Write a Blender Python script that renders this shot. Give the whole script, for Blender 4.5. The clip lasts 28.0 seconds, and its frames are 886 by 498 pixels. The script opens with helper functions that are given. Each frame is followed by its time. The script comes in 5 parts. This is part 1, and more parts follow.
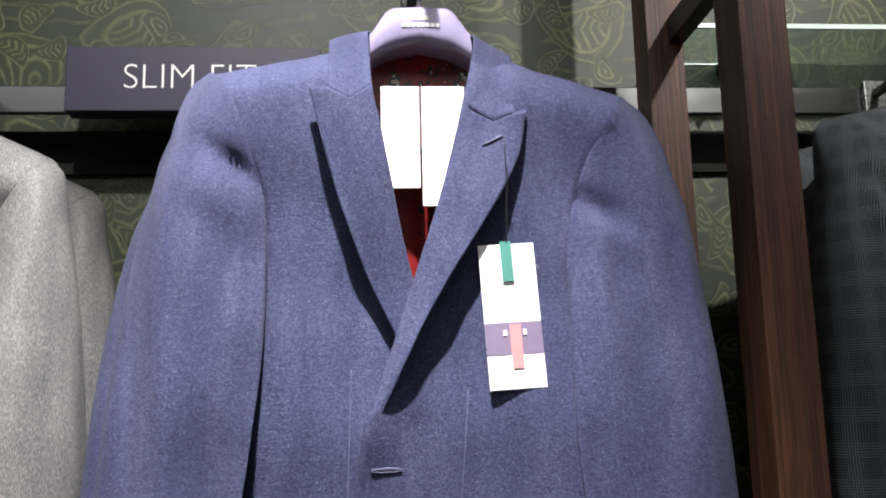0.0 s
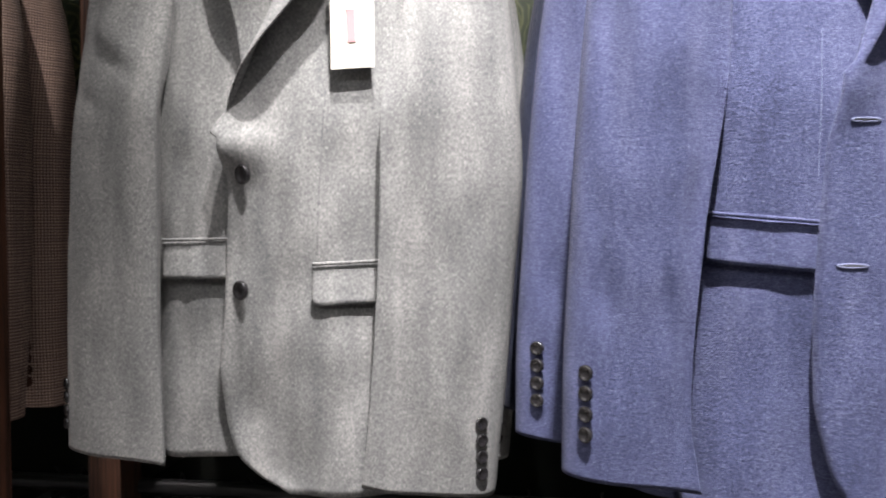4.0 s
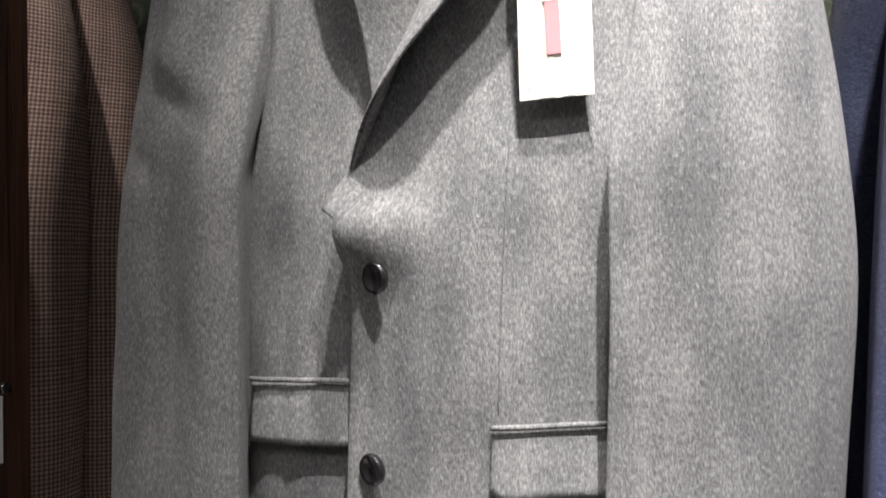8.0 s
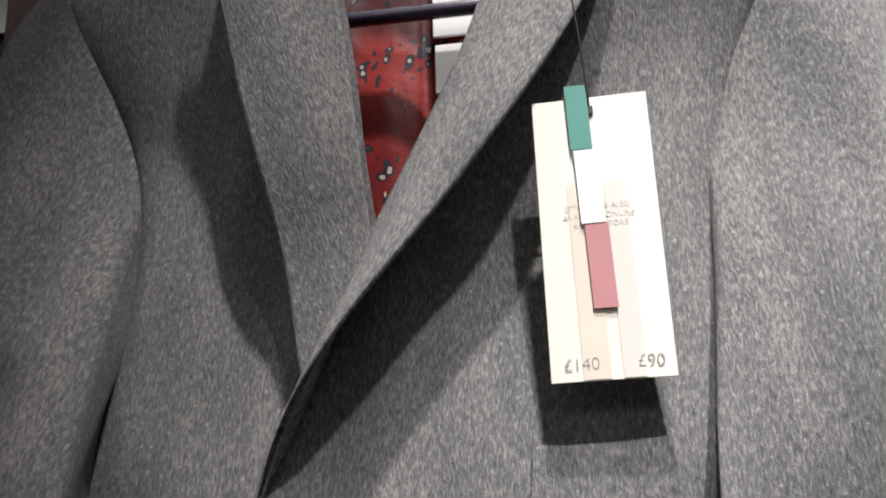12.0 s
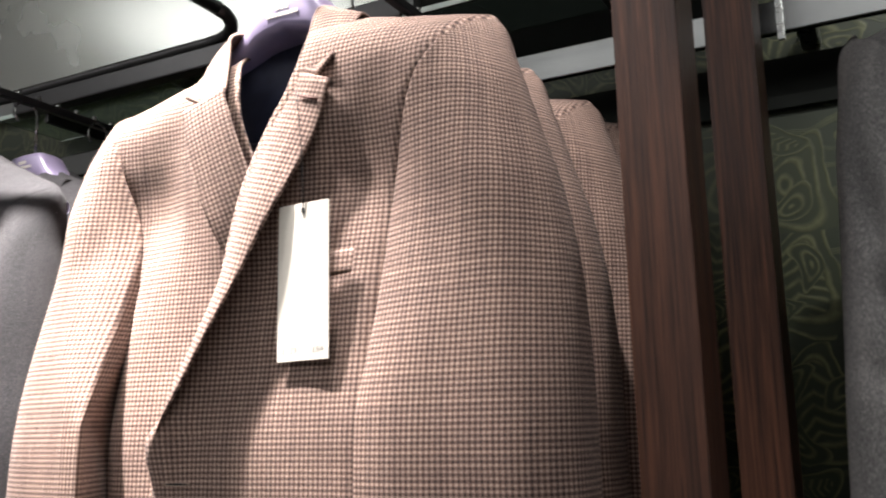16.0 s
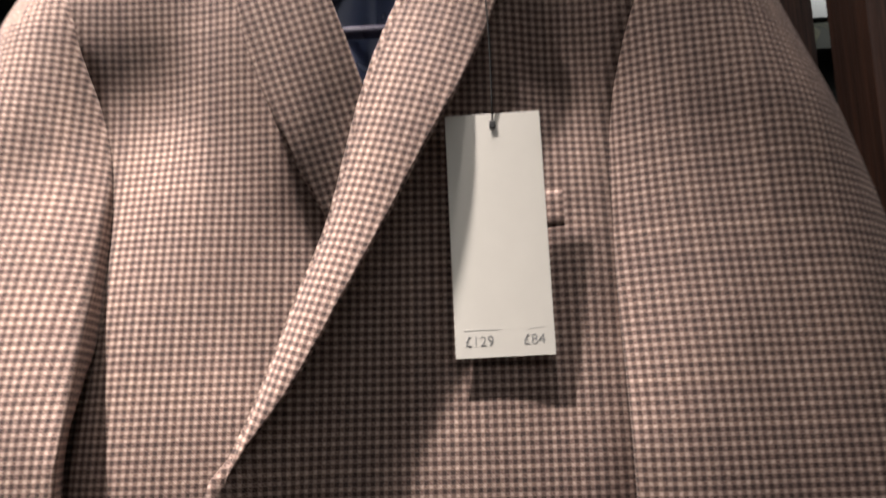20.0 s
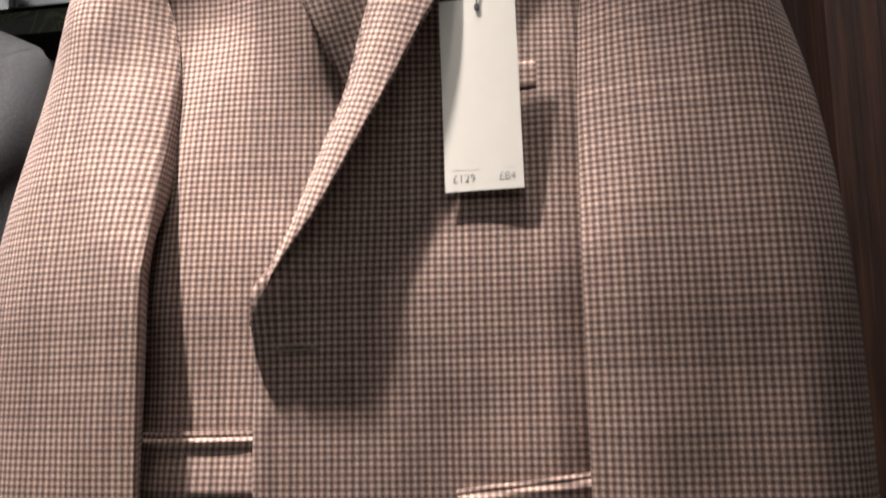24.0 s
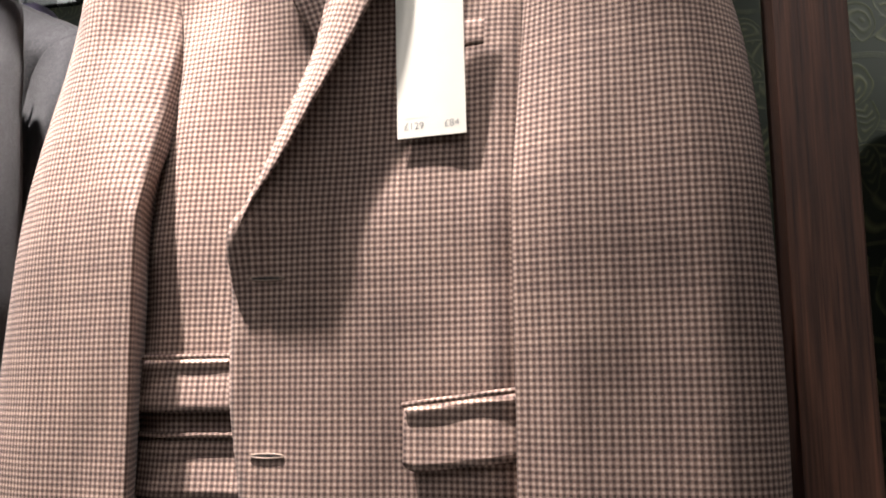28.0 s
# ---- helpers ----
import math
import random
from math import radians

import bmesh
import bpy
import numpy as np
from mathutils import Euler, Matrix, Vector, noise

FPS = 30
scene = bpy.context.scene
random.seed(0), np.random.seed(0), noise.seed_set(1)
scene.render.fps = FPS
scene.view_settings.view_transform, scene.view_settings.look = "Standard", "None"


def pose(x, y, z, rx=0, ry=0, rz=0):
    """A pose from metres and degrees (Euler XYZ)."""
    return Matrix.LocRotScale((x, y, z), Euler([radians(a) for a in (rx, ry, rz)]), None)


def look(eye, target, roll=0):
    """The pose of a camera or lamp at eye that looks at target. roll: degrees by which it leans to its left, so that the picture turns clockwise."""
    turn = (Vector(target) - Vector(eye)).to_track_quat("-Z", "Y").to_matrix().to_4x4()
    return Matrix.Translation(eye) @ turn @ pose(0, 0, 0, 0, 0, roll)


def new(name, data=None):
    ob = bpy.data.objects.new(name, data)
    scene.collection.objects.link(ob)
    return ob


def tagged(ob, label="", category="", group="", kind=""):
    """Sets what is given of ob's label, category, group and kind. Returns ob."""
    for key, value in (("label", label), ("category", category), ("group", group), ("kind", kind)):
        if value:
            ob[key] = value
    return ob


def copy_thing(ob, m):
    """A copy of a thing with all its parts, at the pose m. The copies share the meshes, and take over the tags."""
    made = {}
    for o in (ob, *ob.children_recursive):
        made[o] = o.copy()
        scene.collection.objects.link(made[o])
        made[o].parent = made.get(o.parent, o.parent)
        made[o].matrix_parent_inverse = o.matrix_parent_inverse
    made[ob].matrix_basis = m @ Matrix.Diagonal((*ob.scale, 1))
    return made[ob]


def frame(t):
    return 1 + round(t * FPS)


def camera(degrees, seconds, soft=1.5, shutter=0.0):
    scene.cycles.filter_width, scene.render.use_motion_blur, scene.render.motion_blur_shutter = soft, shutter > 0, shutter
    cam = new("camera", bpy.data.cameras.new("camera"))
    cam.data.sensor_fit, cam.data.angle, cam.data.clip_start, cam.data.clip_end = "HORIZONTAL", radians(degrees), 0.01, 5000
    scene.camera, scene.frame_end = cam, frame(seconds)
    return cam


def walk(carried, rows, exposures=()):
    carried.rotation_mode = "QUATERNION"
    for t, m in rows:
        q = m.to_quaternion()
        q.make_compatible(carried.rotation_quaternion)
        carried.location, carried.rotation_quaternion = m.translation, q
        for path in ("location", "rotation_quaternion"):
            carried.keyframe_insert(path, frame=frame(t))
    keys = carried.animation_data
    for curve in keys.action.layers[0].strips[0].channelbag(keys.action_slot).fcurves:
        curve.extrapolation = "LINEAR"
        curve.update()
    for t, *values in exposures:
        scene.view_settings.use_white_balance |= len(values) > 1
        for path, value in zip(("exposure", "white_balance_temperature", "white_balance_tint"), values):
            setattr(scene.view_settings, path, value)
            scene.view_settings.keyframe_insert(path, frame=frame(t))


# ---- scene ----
cam = camera(51.4, 28.0, soft=1.9, shutter=0.35)
METRES, EYE, TILT, LEAN, TURN = 3.1, 1.45, 10.2, 1.36, -4.2
ROWS = [
    (0.0, 0.0, 0.0, 0.0, 0.0, 0.0, -0.0),
    (0.5, -0.0047, -0.0077, -0.0053, -0.86, -1.49, -0.28),
    (1.0, -0.0085, -0.0141, -0.0127, -1.11, -3.56, -0.37),
    (1.5, -0.0092, -0.0184, -0.0239, -1.12, -6.23, -0.76),
    (2.0, -0.0123, -0.0199, -0.0315, -0.39, -9.0, -0.8),
    (2.5, -0.0215, -0.0214, -0.0324, 3.07, -10.28, -0.22),
    (3.0, -0.0366, -0.0188, -0.0357, 7.54, -11.2, 0.08),
    (3.5, -0.0515, -0.0252, -0.0375, 11.19, -11.94, 0.54),
    (4.0, -0.0656, -0.0276, -0.0363, 13.84, -12.48, 1.29),
    (4.5, -0.0757, -0.0123, -0.0389, 16.2, -12.62, 1.92),
    (6.5, -0.108, 0.0722, -0.0466, 23.16, -11.82, 3.16),
    (7.0, -0.108, 0.0815, -0.0494, 23.1, -11.59, 3.21),
    (7.5, -0.1141, 0.0886, -0.0472, 22.76, -11.05, 3.3),
    (8.0, -0.1271, 0.0965, -0.0426, 21.44, -9.21, 3.32),
    (8.5, -0.1364, 0.0877, -0.0405, 19.04, -6.48, 2.94),
    (9.0, -0.1495, 0.0978, -0.0378, 15.55, -4.92, 2.66),
    (9.5, -0.1605, 0.1178, -0.0348, 12.25, -3.61, 2.48),
    (10.0, -0.1626, 0.1356, -0.0321, 11.23, -1.58, 2.3),
    (10.5, -0.1613, 0.1528, -0.0323, 12.36, 0.32, 2.45),
    (11.0, -0.1649, 0.167, -0.0332, 14.24, 2.14, 2.36),
    (11.5, -0.1689, 0.1783, -0.0344, 14.68, 3.38, 2.36),
    (13.5, -0.1411, 0.0854, -0.0255, 14.13, 2.92, 2.9),
    (14.0, -0.1282, 0.0594, -0.0269, 18.54, 2.11, 2.7),
    (14.5, -0.1459, 0.0478, -0.0267, 24.11, 0.68, 3.4),
    (15.0, -0.1909, 0.0481, -0.0238, 26.79, 0.28, 4.27),
    (15.5, -0.2334, 0.0446, -0.0206, 28.0, 0.58, 5.18),
    (16.0, -0.2507, 0.0418, -0.0188, 31.59, 1.37, 5.56),
    (16.5, -0.2593, 0.046, -0.0203, 33.65, 1.62, 4.55),
    (17.0, -0.2886, 0.0566, -0.0194, 28.32, 1.47, 3.44),
    (17.5, -0.3396, 0.0556, -0.0136, 18.7, 1.35, 3.14),
    (18.0, -0.3628, 0.0484, -0.0096, 15.32, 2.44, 1.94),
    (18.5, -0.3816, 0.0432, -0.0086, 13.3, 3.59, 1.95),
    (19.0, -0.3908, 0.0457, -0.0139, 10.94, 4.0, 2.2),
    (19.5, -0.3893, 0.0533, -0.0192, 9.6, 3.05, 1.74),
    (20.0, -0.3961, 0.0739, -0.0225, 7.95, 0.82, 1.71),
    (20.5, -0.406, 0.1073, -0.023, 6.68, -0.83, 1.79),
    (22.5, -0.4046, 0.1028, -0.0228, 7.58, -1.85, 2.24),
    (23.0, -0.391, 0.0524, -0.0308, 9.97, 0.56, 2.28),
    (23.5, -0.387, 0.0477, -0.0339, 10.52, 0.03, 2.45),
    (24.0, -0.3725, 0.0381, -0.0441, 13.25, -1.75, 2.3),
    (24.5, -0.3538, 0.0281, -0.0568, 16.29, -4.3, 2.21),
    (25.0, -0.3421, 0.0224, -0.0645, 17.98, -6.9, 2.1),
    (25.5, -0.3389, 0.0188, -0.0733, 18.89, -10.25, 1.97),
    (26.0, -0.3366, 0.0191, -0.0805, 19.31, -13.67, 2.34),
    (26.5, -0.3332, 0.0187, -0.0767, 19.26, -12.42, 2.66),
    (27.0, -0.3324, 0.0186, -0.0684, 18.97, -7.29, 2.91),
    (27.5, -0.3338, 0.0235, -0.0579, 18.97, -4.27, 3.39),
    (28.0, -0.3358, 0.027, -0.0566, 19.51, -1.99, 2.9),
]
walk(cam, [(t, pose(0, 0, EYE, TILT, LEAN, TURN) @ pose(METRES * x, METRES * y, METRES * z, 90 + pitch, roll, yaw)) for t, x, y, z, yaw, pitch, roll in ROWS],
     exposures=[(0.0, -0.15), (1.0, -0.1), (2.0, 0.15), (3.0, 0.4), (4.0, 0.68), (4.5, 0.72), (7.0, 0.5), (8.0, 0.32), (9.0, 0.12), (10.0, -0.3), (11.0, -0.78), (13.5, -0.3), (14.0, -0.15), (15.0, 0.4), (16.0, 0.4), (17.0, 0.0), (18.0, -0.5), (19.0, -0.8), (20.0, -0.9), (23.0, -0.85), (24.0, -0.6), (25.0, -0.25), (26.0, 0.3), (27.0, 0.42), (28.0, 0.0)])

# ---- light: ceiling spots, a dim hall ----
world = bpy.data.worlds.new("world")
scene.world = world
world.use_nodes = True
world.node_tree.nodes["Background"].inputs[0].default_value = (0.9, 0.92, 1.0, 1)
world.node_tree.nodes["Background"].inputs[1].default_value = 0.10


def spot_lamp(eye, target, watts, colour, degrees=60, size=0.03):
    data = bpy.data.lights.new("spot_beam", "SPOT")
    data.energy, data.color, data.spot_size, data.spot_blend, data.shadow_soft_size = watts, colour, radians(degrees), 1.0, size
    ob = new("spot_beam", data)
    ob.matrix_world = look(eye, target)
    return ob


def panel_lamp(eye, target, watts, colour, w, h):
    data = bpy.data.lights.new("added_panel_light", "AREA")
    data.energy, data.color, data.shape, data.size, data.size_y = watts, colour, "RECTANGLE", w, h
    ob = new("added_panel_light", data)
    ob.matrix_world = look(eye, target)
    return ob


SPOTS = [((-0.08, 0.14, 3.0), (-0.12, 0.85, 1.08), 600, (1.0, 0.965, 0.97), 42),
         ((-0.34, 0.56, 3.0), (-0.53, 1.00, 1.67), 290, (1.0, 0.965, 0.95), 21),
         # wall wash added to brighten the paper and sign; no such lamp known
         ((-0.15, -0.30, 3.0), (-0.22, 1.40, 2.02), 180, (1.0, 0.97, 0.95), 44),
         ((-1.69, 0.53, 3.0), (-1.60, 0.86, 1.06), 1130, (1.0, 0.905, 0.87), 46),
         ((-1.20, 0.68, 3.0), (-1.20, 0.92, 1.70), 160, (1.0, 0.92, 0.89), 32),
         ((1.05, -0.20, 3.0), (0.85, 1.40, 2.00), 230, (1.0, 0.95, 0.92), 52)]
for eye, target, watts, colour, cone in SPOTS:
    spot_lamp(eye, target, watts, colour, cone)
# unseen ceiling panels: a broad added fill, and a smaller one the mirror reflects
PANELS = [((-0.4, -1.6, 3.17), 46, 4.4, 1.4), ((-3.3, -0.8, 3.17), 24, 1.0, 1.7)]
for eye, watts, w, h in PANELS:
    panel_lamp(eye, (eye[0], eye[1], 0), watts, (1.0, 0.98, 0.985), w, h)


# ---- materials ----
def material(name, rough=0.8, metal=0.0, spec=0.5):
    m = bpy.data.materials.new(name)
    m.use_nodes = True
    b = m.node_tree.nodes["Principled BSDF"]
    b.inputs["Roughness"].default_value, b.inputs["Metallic"].default_value = rough, metal
    b.inputs["Specular IOR Level"].default_value = spec
    return m, m.node_tree, b


def node(nt, kind, **values):
    n = nt.nodes.new("ShaderNode" + kind)
    for k, v in values.items():
        if k == "op":
            n.operation = v
        elif k == "blend":
            n.data_type, n.blend_type = "RGBA", v
        elif k == "ramp":
            while len(n.color_ramp.elements) < len(v):
                n.color_ramp.elements.new(0.5)
            for e, (at, c) in zip(n.color_ramp.elements, v):
                e.position, e.color = at, (*c, 1) if len(c) == 3 else c
        else:
            n.inputs[k.replace("_", " ")].default_value = v
    return n


def noise_of(nt, vec, scale, stretch=(1, 1, 1), detail=3.0, rough=0.55):
    mp = node(nt, "Mapping", Scale=stretch)
    nt.links.new(vec, mp.inputs[0])
    n = node(nt, "TexNoise", Scale=scale, Detail=detail, Roughness=rough)
    nt.links.new(mp.outputs[0], n.inputs["Vector"])
    return n.outputs["Fac"]


def mixc(nt, fac, a, b, blend="MIX"):
    n = node(nt, "Mix", blend=blend)
    for slot, v in ((0, fac), (6, a), (7, b)):
        if isinstance(v, bpy.types.NodeSocket):
            nt.links.new(v, n.inputs[slot])
        else:
            n.inputs[slot].default_value = v if slot == 0 else (*v, 1)
    return n.outputs[2]


def ramp(nt, fac, stops):
    n = node(nt, "ValToRGB", ramp=stops)
    nt.links.new(fac, n.inputs[0])
    return n.outputs[0]


def calc(nt, op, a, b=0.0, c=0.0):
    n = node(nt, "Math", op=op)
    for slot, v in enumerate((a, b, c)):
        if isinstance(v, bpy.types.NodeSocket):
            nt.links.new(v, n.inputs[slot])
        else:
            n.inputs[slot].default_value = v
    return n.outputs[0]


def bump(nt, b, height, strength=0.3, distance=0.002):
    n = node(nt, "Bump", Strength=strength, Distance=distance)
    nt.links.new(height, n.inputs["Height"])
    nt.links.new(n.outputs[0], b.inputs["Normal"])


def uv_of(nt):
    n = node(nt, "UVMap")
    n.uv_map = "cloth"
    return n.outputs[0]


def wave(nt, x, period, share, soft=0.08):
    """0..1 stripes: 1 on the dark share of each period."""
    t = calc(nt, "PINGPONG", calc(nt, "DIVIDE", x, period), 0.5)
    n = node(nt, "MapRange")
    nt.links.new(t, n.inputs["Value"])
    for k, v in (("From Min", share / 2 - soft), ("From Max", share / 2 + soft), ("To Min", 1.0), ("To Max", 0.0)):
        n.inputs[k].default_value = v
    return n.outputs[0]


def flannel(name, dark, mid, light, fleck, blotch=0.5, relief=0.7, weave=0.12, heathered=0.25, nap=(1.0, 0.6)):
    """Milled wool: heathered fibres at three scales, running a little more down than across."""
    m, nt, b = material(name, 0.95, 0, 0.15)
    uv = uv_of(nt)
    fibre = noise_of(nt, uv, 760, (*nap, 1), 3, 0.65)
    heather = noise_of(nt, uv, 260, (nap[0], 0.5 * nap[1] + 0.3, 1), 4, 0.7)
    cloud = noise_of(nt, uv, 30, (1.0, 0.22, 1), 3)
    clump = noise_of(nt, uv, 560, (*nap, 1), 3, 0.7)
    f = calc(nt, "ADD", calc(nt, "MULTIPLY", fibre, 0.75), calc(nt, "MULTIPLY", heather, 0.4))
    f = calc(nt, "ADD", f, calc(nt, "MULTIPLY", calc(nt, "SUBTRACT", clump, 0.5), heathered))
    f = calc(nt, "ADD", f, calc(nt, "MULTIPLY", calc(nt, "SUBTRACT", cloud, 0.5), blotch))
    sep = node(nt, "SeparateXYZ")
    nt.links.new(uv, sep.inputs[0])
    tabby = calc(nt, "ABSOLUTE", calc(nt, "SUBTRACT", wave(nt, sep.outputs[0], 0.0013, 0.5, 0.2), wave(nt, sep.outputs[1], 0.0013, 0.5, 0.2)))
    f = calc(nt, "ADD", f, calc(nt, "MULTIPLY", calc(nt, "SUBTRACT", tabby, 0.5), weave))
    col = ramp(nt, f, [(0.36, dark), (0.57, mid), (0.78, light)])
    spots = noise_of(nt, uv, 420, (1.0, 0.8, 1), 2)
    col = mixc(nt, ramp(nt, spots, [(0.65, (0, 0, 0)), (0.74, (0.6, 0.6, 0.6))]), col, fleck)
    nt.links.new(col, b.inputs["Base Color"])
    b.inputs["Sheen Weight"].default_value, b.inputs["Sheen Roughness"].default_value = 0.06, 0.5
    bump(nt, b, calc(nt, "ADD", calc(nt, "ADD", fibre, heather), calc(nt, "MULTIPLY", tabby, 0.25)), relief, 0.0014)
    return m


def check_cloth(name, light, half, dark, tint, period=0.0044):
    """A small woven check: light ground, stripes both ways, darkest where they cross, with twill steps."""
    m, nt, b = material(name, 0.9, 0, 0.2)
    uv = uv_of(nt)
    wob = noise_of(nt, uv, 500, (1, 1, 1), 2)
    sep = node(nt, "SeparateXYZ")
    nt.links.new(uv, sep.inputs[0])
    u = calc(nt, "ADD", sep.outputs[0], calc(nt, "MULTIPLY", calc(nt, "SUBTRACT", wob, 0.5), 0.0010))
    v = calc(nt, "ADD", sep.outputs[1], calc(nt, "MULTIPLY", calc(nt, "SUBTRACT", wob, 0.5), 0.0012))
    a, c = wave(nt, u, period, 0.59, 0.085), wave(nt, v, period, 0.59, 0.085)
    twill = wave(nt, calc(nt, "ADD", u, v), 0.0014, 0.5, 0.2)
    both = calc(nt, "MULTIPLY", a, c)
    either = calc(nt, "SUBTRACT", calc(nt, "ADD", a, c), calc(nt, "MULTIPLY", both, 2.0))
    col = mixc(nt, calc(nt, "MULTIPLY", either, calc(nt, "ADD", 0.55, calc(nt, "MULTIPLY", twill, 0.45))), light, half)
    over = calc(nt, "MULTIPLY", wave(nt, u, period * 4, 0.5, 0.03), calc(nt, "ADD", 0.35, wave(nt, v, period * 4, 0.5, 0.03)))
    col = mixc(nt, calc(nt, "MULTIPLY", both, calc(nt, "ADD", 0.86, calc(nt, "MULTIPLY", twill, 0.14))), col, mixc(nt, over, dark, tint))
    grain = noise_of(nt, uv, 700, (1, 1, 1), 3)
    col = mixc(nt, 0.35, col, ramp(nt, grain, [(0.3, (0.25, 0.25, 0.25)), (0.7, (0.85, 0.85, 0.85))]), "OVERLAY")
    slub_u, slub_v = noise_of(nt, uv, 170, (1, 0.02, 1), 2), noise_of(nt, uv, 170, (0.02, 1, 1), 2)
    slub = calc(nt, "ADD", calc(nt, "MULTIPLY", slub_u, 0.5), calc(nt, "MULTIPLY", slub_v, 0.5))
    col = mixc(nt, 0.55, col, ramp(nt, slub, [(0.36, (0.3, 0.29, 0.3)), (0.64, (0.72, 0.71, 0.68))]), "OVERLAY")
    fade = noise_of(nt, uv, 9, (1, 1, 1), 3)
    col = mixc(nt, 0.3, col, ramp(nt, fade, [(0.3, (0.4, 0.38, 0.38)), (0.7, (0.6, 0.58, 0.55))]), "OVERLAY")
    nt.links.new(col, b.inputs["Base Color"])
    b.inputs["Sheen Weight"].default_value = 0.04
    bump(nt, b, calc(nt, "ADD", grain, twill), 0.3, 0.0008)
    return m


def glen_cloth(name):
    """Grey glen check: fine lines gathered into wide bands both ways."""
    m, nt, b = material(name, 0.95, 0, 0.2)
    uv = uv_of(nt)
    sep = node(nt, "SeparateXYZ")
    nt.links.new(uv, sep.inputs[0])
    fx, fz = wave(nt, sep.outputs[0], 0.0028, 0.5), wave(nt, sep.outputs[1], 0.0028, 0.5)
    bx, bz = wave(nt, sep.outputs[0], 0.036, 0.45, 0.02), wave(nt, sep.outputs[1], 0.036, 0.45, 0.02)
    fine = calc(nt, "MULTIPLY", fx, fz)
    lines = calc(nt, "MAXIMUM", calc(nt, "MULTIPLY", bx, fx), calc(nt, "MULTIPLY", bz, fz))
    f = calc(nt, "ADD", calc(nt, "MULTIPLY", lines, 0.2), calc(nt, "MULTIPLY", fine, 0.5))
    grain = noise_of(nt, uv, 600)
    col = ramp(nt, calc(nt, "ADD", f, calc(nt, "MULTIPLY", calc(nt, "SUBTRACT", grain, 0.5), 0.5)), [(0.0, (0.022, 0.027, 0.031)), (0.85, (0.15, 0.165, 0.175))])
    nt.links.new(col, b.inputs["Base Color"])
    bump(nt, b, grain, 0.3, 0.001)
    return m


def paisley(name, ground, leaf, vein, deep, scale=58.0, share=0.29, petals=0.0, grow=0.0):
    """Printed satin lining: ground with scattered curved leaf sprays, dots and outlines."""
    m, nt, b = material(name, 0.38, 0, 0.5)
    uv = uv_of(nt)
    warp = node(nt, "TexNoise", Scale=38.0, Detail=2.0)
    nt.links.new(uv, warp.inputs["Vector"])
    bent = mixc(nt, 0.04, uv, warp.outputs["Color"], "ADD")
    cells = node(nt, "TexVoronoi", Scale=scale)
    nt.links.new(bent, cells.inputs["Vector"])
    d = cells.outputs["Distance"]
    pick = node(nt, "SeparateColor")
    nt.links.new(cells.outputs["Color"], pick.inputs[0])
    some = ramp(nt, pick.outputs[0], [(share - 0.01, (0, 0, 0)), (share + 0.01, (1, 1, 1))])
    # each spray breaks into leaves round its middle
    leaves = node(nt, "TexVoronoi", Scale=130.0)
    nt.links.new(mixc(nt, 0.5, bent, uv), leaves.inputs["Vector"])
    cut = calc(nt, "MULTIPLY", calc(nt, "SUBTRACT", leaves.outputs["Distance"], 0.35), petals)
    d = calc(nt, "SUBTRACT", calc(nt, "ADD", d, cut), grow)
    shape = ramp(nt, d, [(0.0, (1, 1, 1)), (0.27, (1, 1, 1)), (0.30, (0, 0, 0))])
    ring = ramp(nt, d, [(0.25, (0, 0, 0)), (0.28, (1, 1, 1)), (0.31, (1, 1, 1)), (0.34, (0, 0, 0))])
    core = ramp(nt, d, [(0.0, (1, 1, 1)), (0.07, (1, 1, 1)), (0.10, (0, 0, 0))])
    cloud = noise_of(nt, uv, 14)
    col = mixc(nt, ramp(nt, cloud, [(0.35, (0, 0, 0)), (0.65, (1, 1, 1))]), ground, deep)
    col = mixc(nt, calc(nt, "MULTIPLY", shape, some), col, leaf)
    col = mixc(nt, calc(nt, "MULTIPLY", ring, some), col, (0.02, 0.015, 0.02))
    col = mixc(nt, calc(nt, "MULTIPLY", core, some), col, vein)
    tiny = node(nt, "TexVoronoi", Scale=95.0)
    nt.links.new(bent, tiny.inputs["Vector"])
    dots = calc(nt, "MULTIPLY", ramp(nt, tiny.outputs["Distance"], [(0.10, (1, 1, 1)), (0.14, (0, 0, 0))]), ramp(nt, cloud, [(0.5, (0, 0, 0)), (0.52, (1, 1, 1))]))
    col = mixc(nt, dots, col, vein)
    nt.links.new(col, b.inputs["Base Color"])
    bump(nt, b, noise_of(nt, uv, 60), 0.25, 0.003)
    return m


def plain(name, colour, rough=0.5, metal=0.0, spec=0.5, vary=0.12, scale=40.0, relief=0.0):
    """A nearly plain surface with a little wear and unevenness."""
    m, nt, b = material(name, rough, metal, spec)
    tc = node(nt, "TexCoord")
    f = noise_of(nt, tc.outputs["Object"], scale, (1, 1, 1), 4)
    low = tuple(c * (1 - vary) for c in colour)
    high = tuple(min(1, c * (1 + vary)) for c in colour)
    nt.links.new(ramp(nt, f, [(0.3, low), (0.7, high)]), b.inputs["Base Color"])
    r = node(nt, "MapRange")
    nt.links.new(f, r.inputs["Value"])
    r.inputs["To Min"].default_value, r.inputs["To Max"].default_value = max(0.02, rough - 0.08), min(1, rough + 0.08)
    nt.links.new(r.outputs[0], b.inputs["Roughness"])
    if relief:
        bump(nt, b, f, relief, 0.002)
    return m


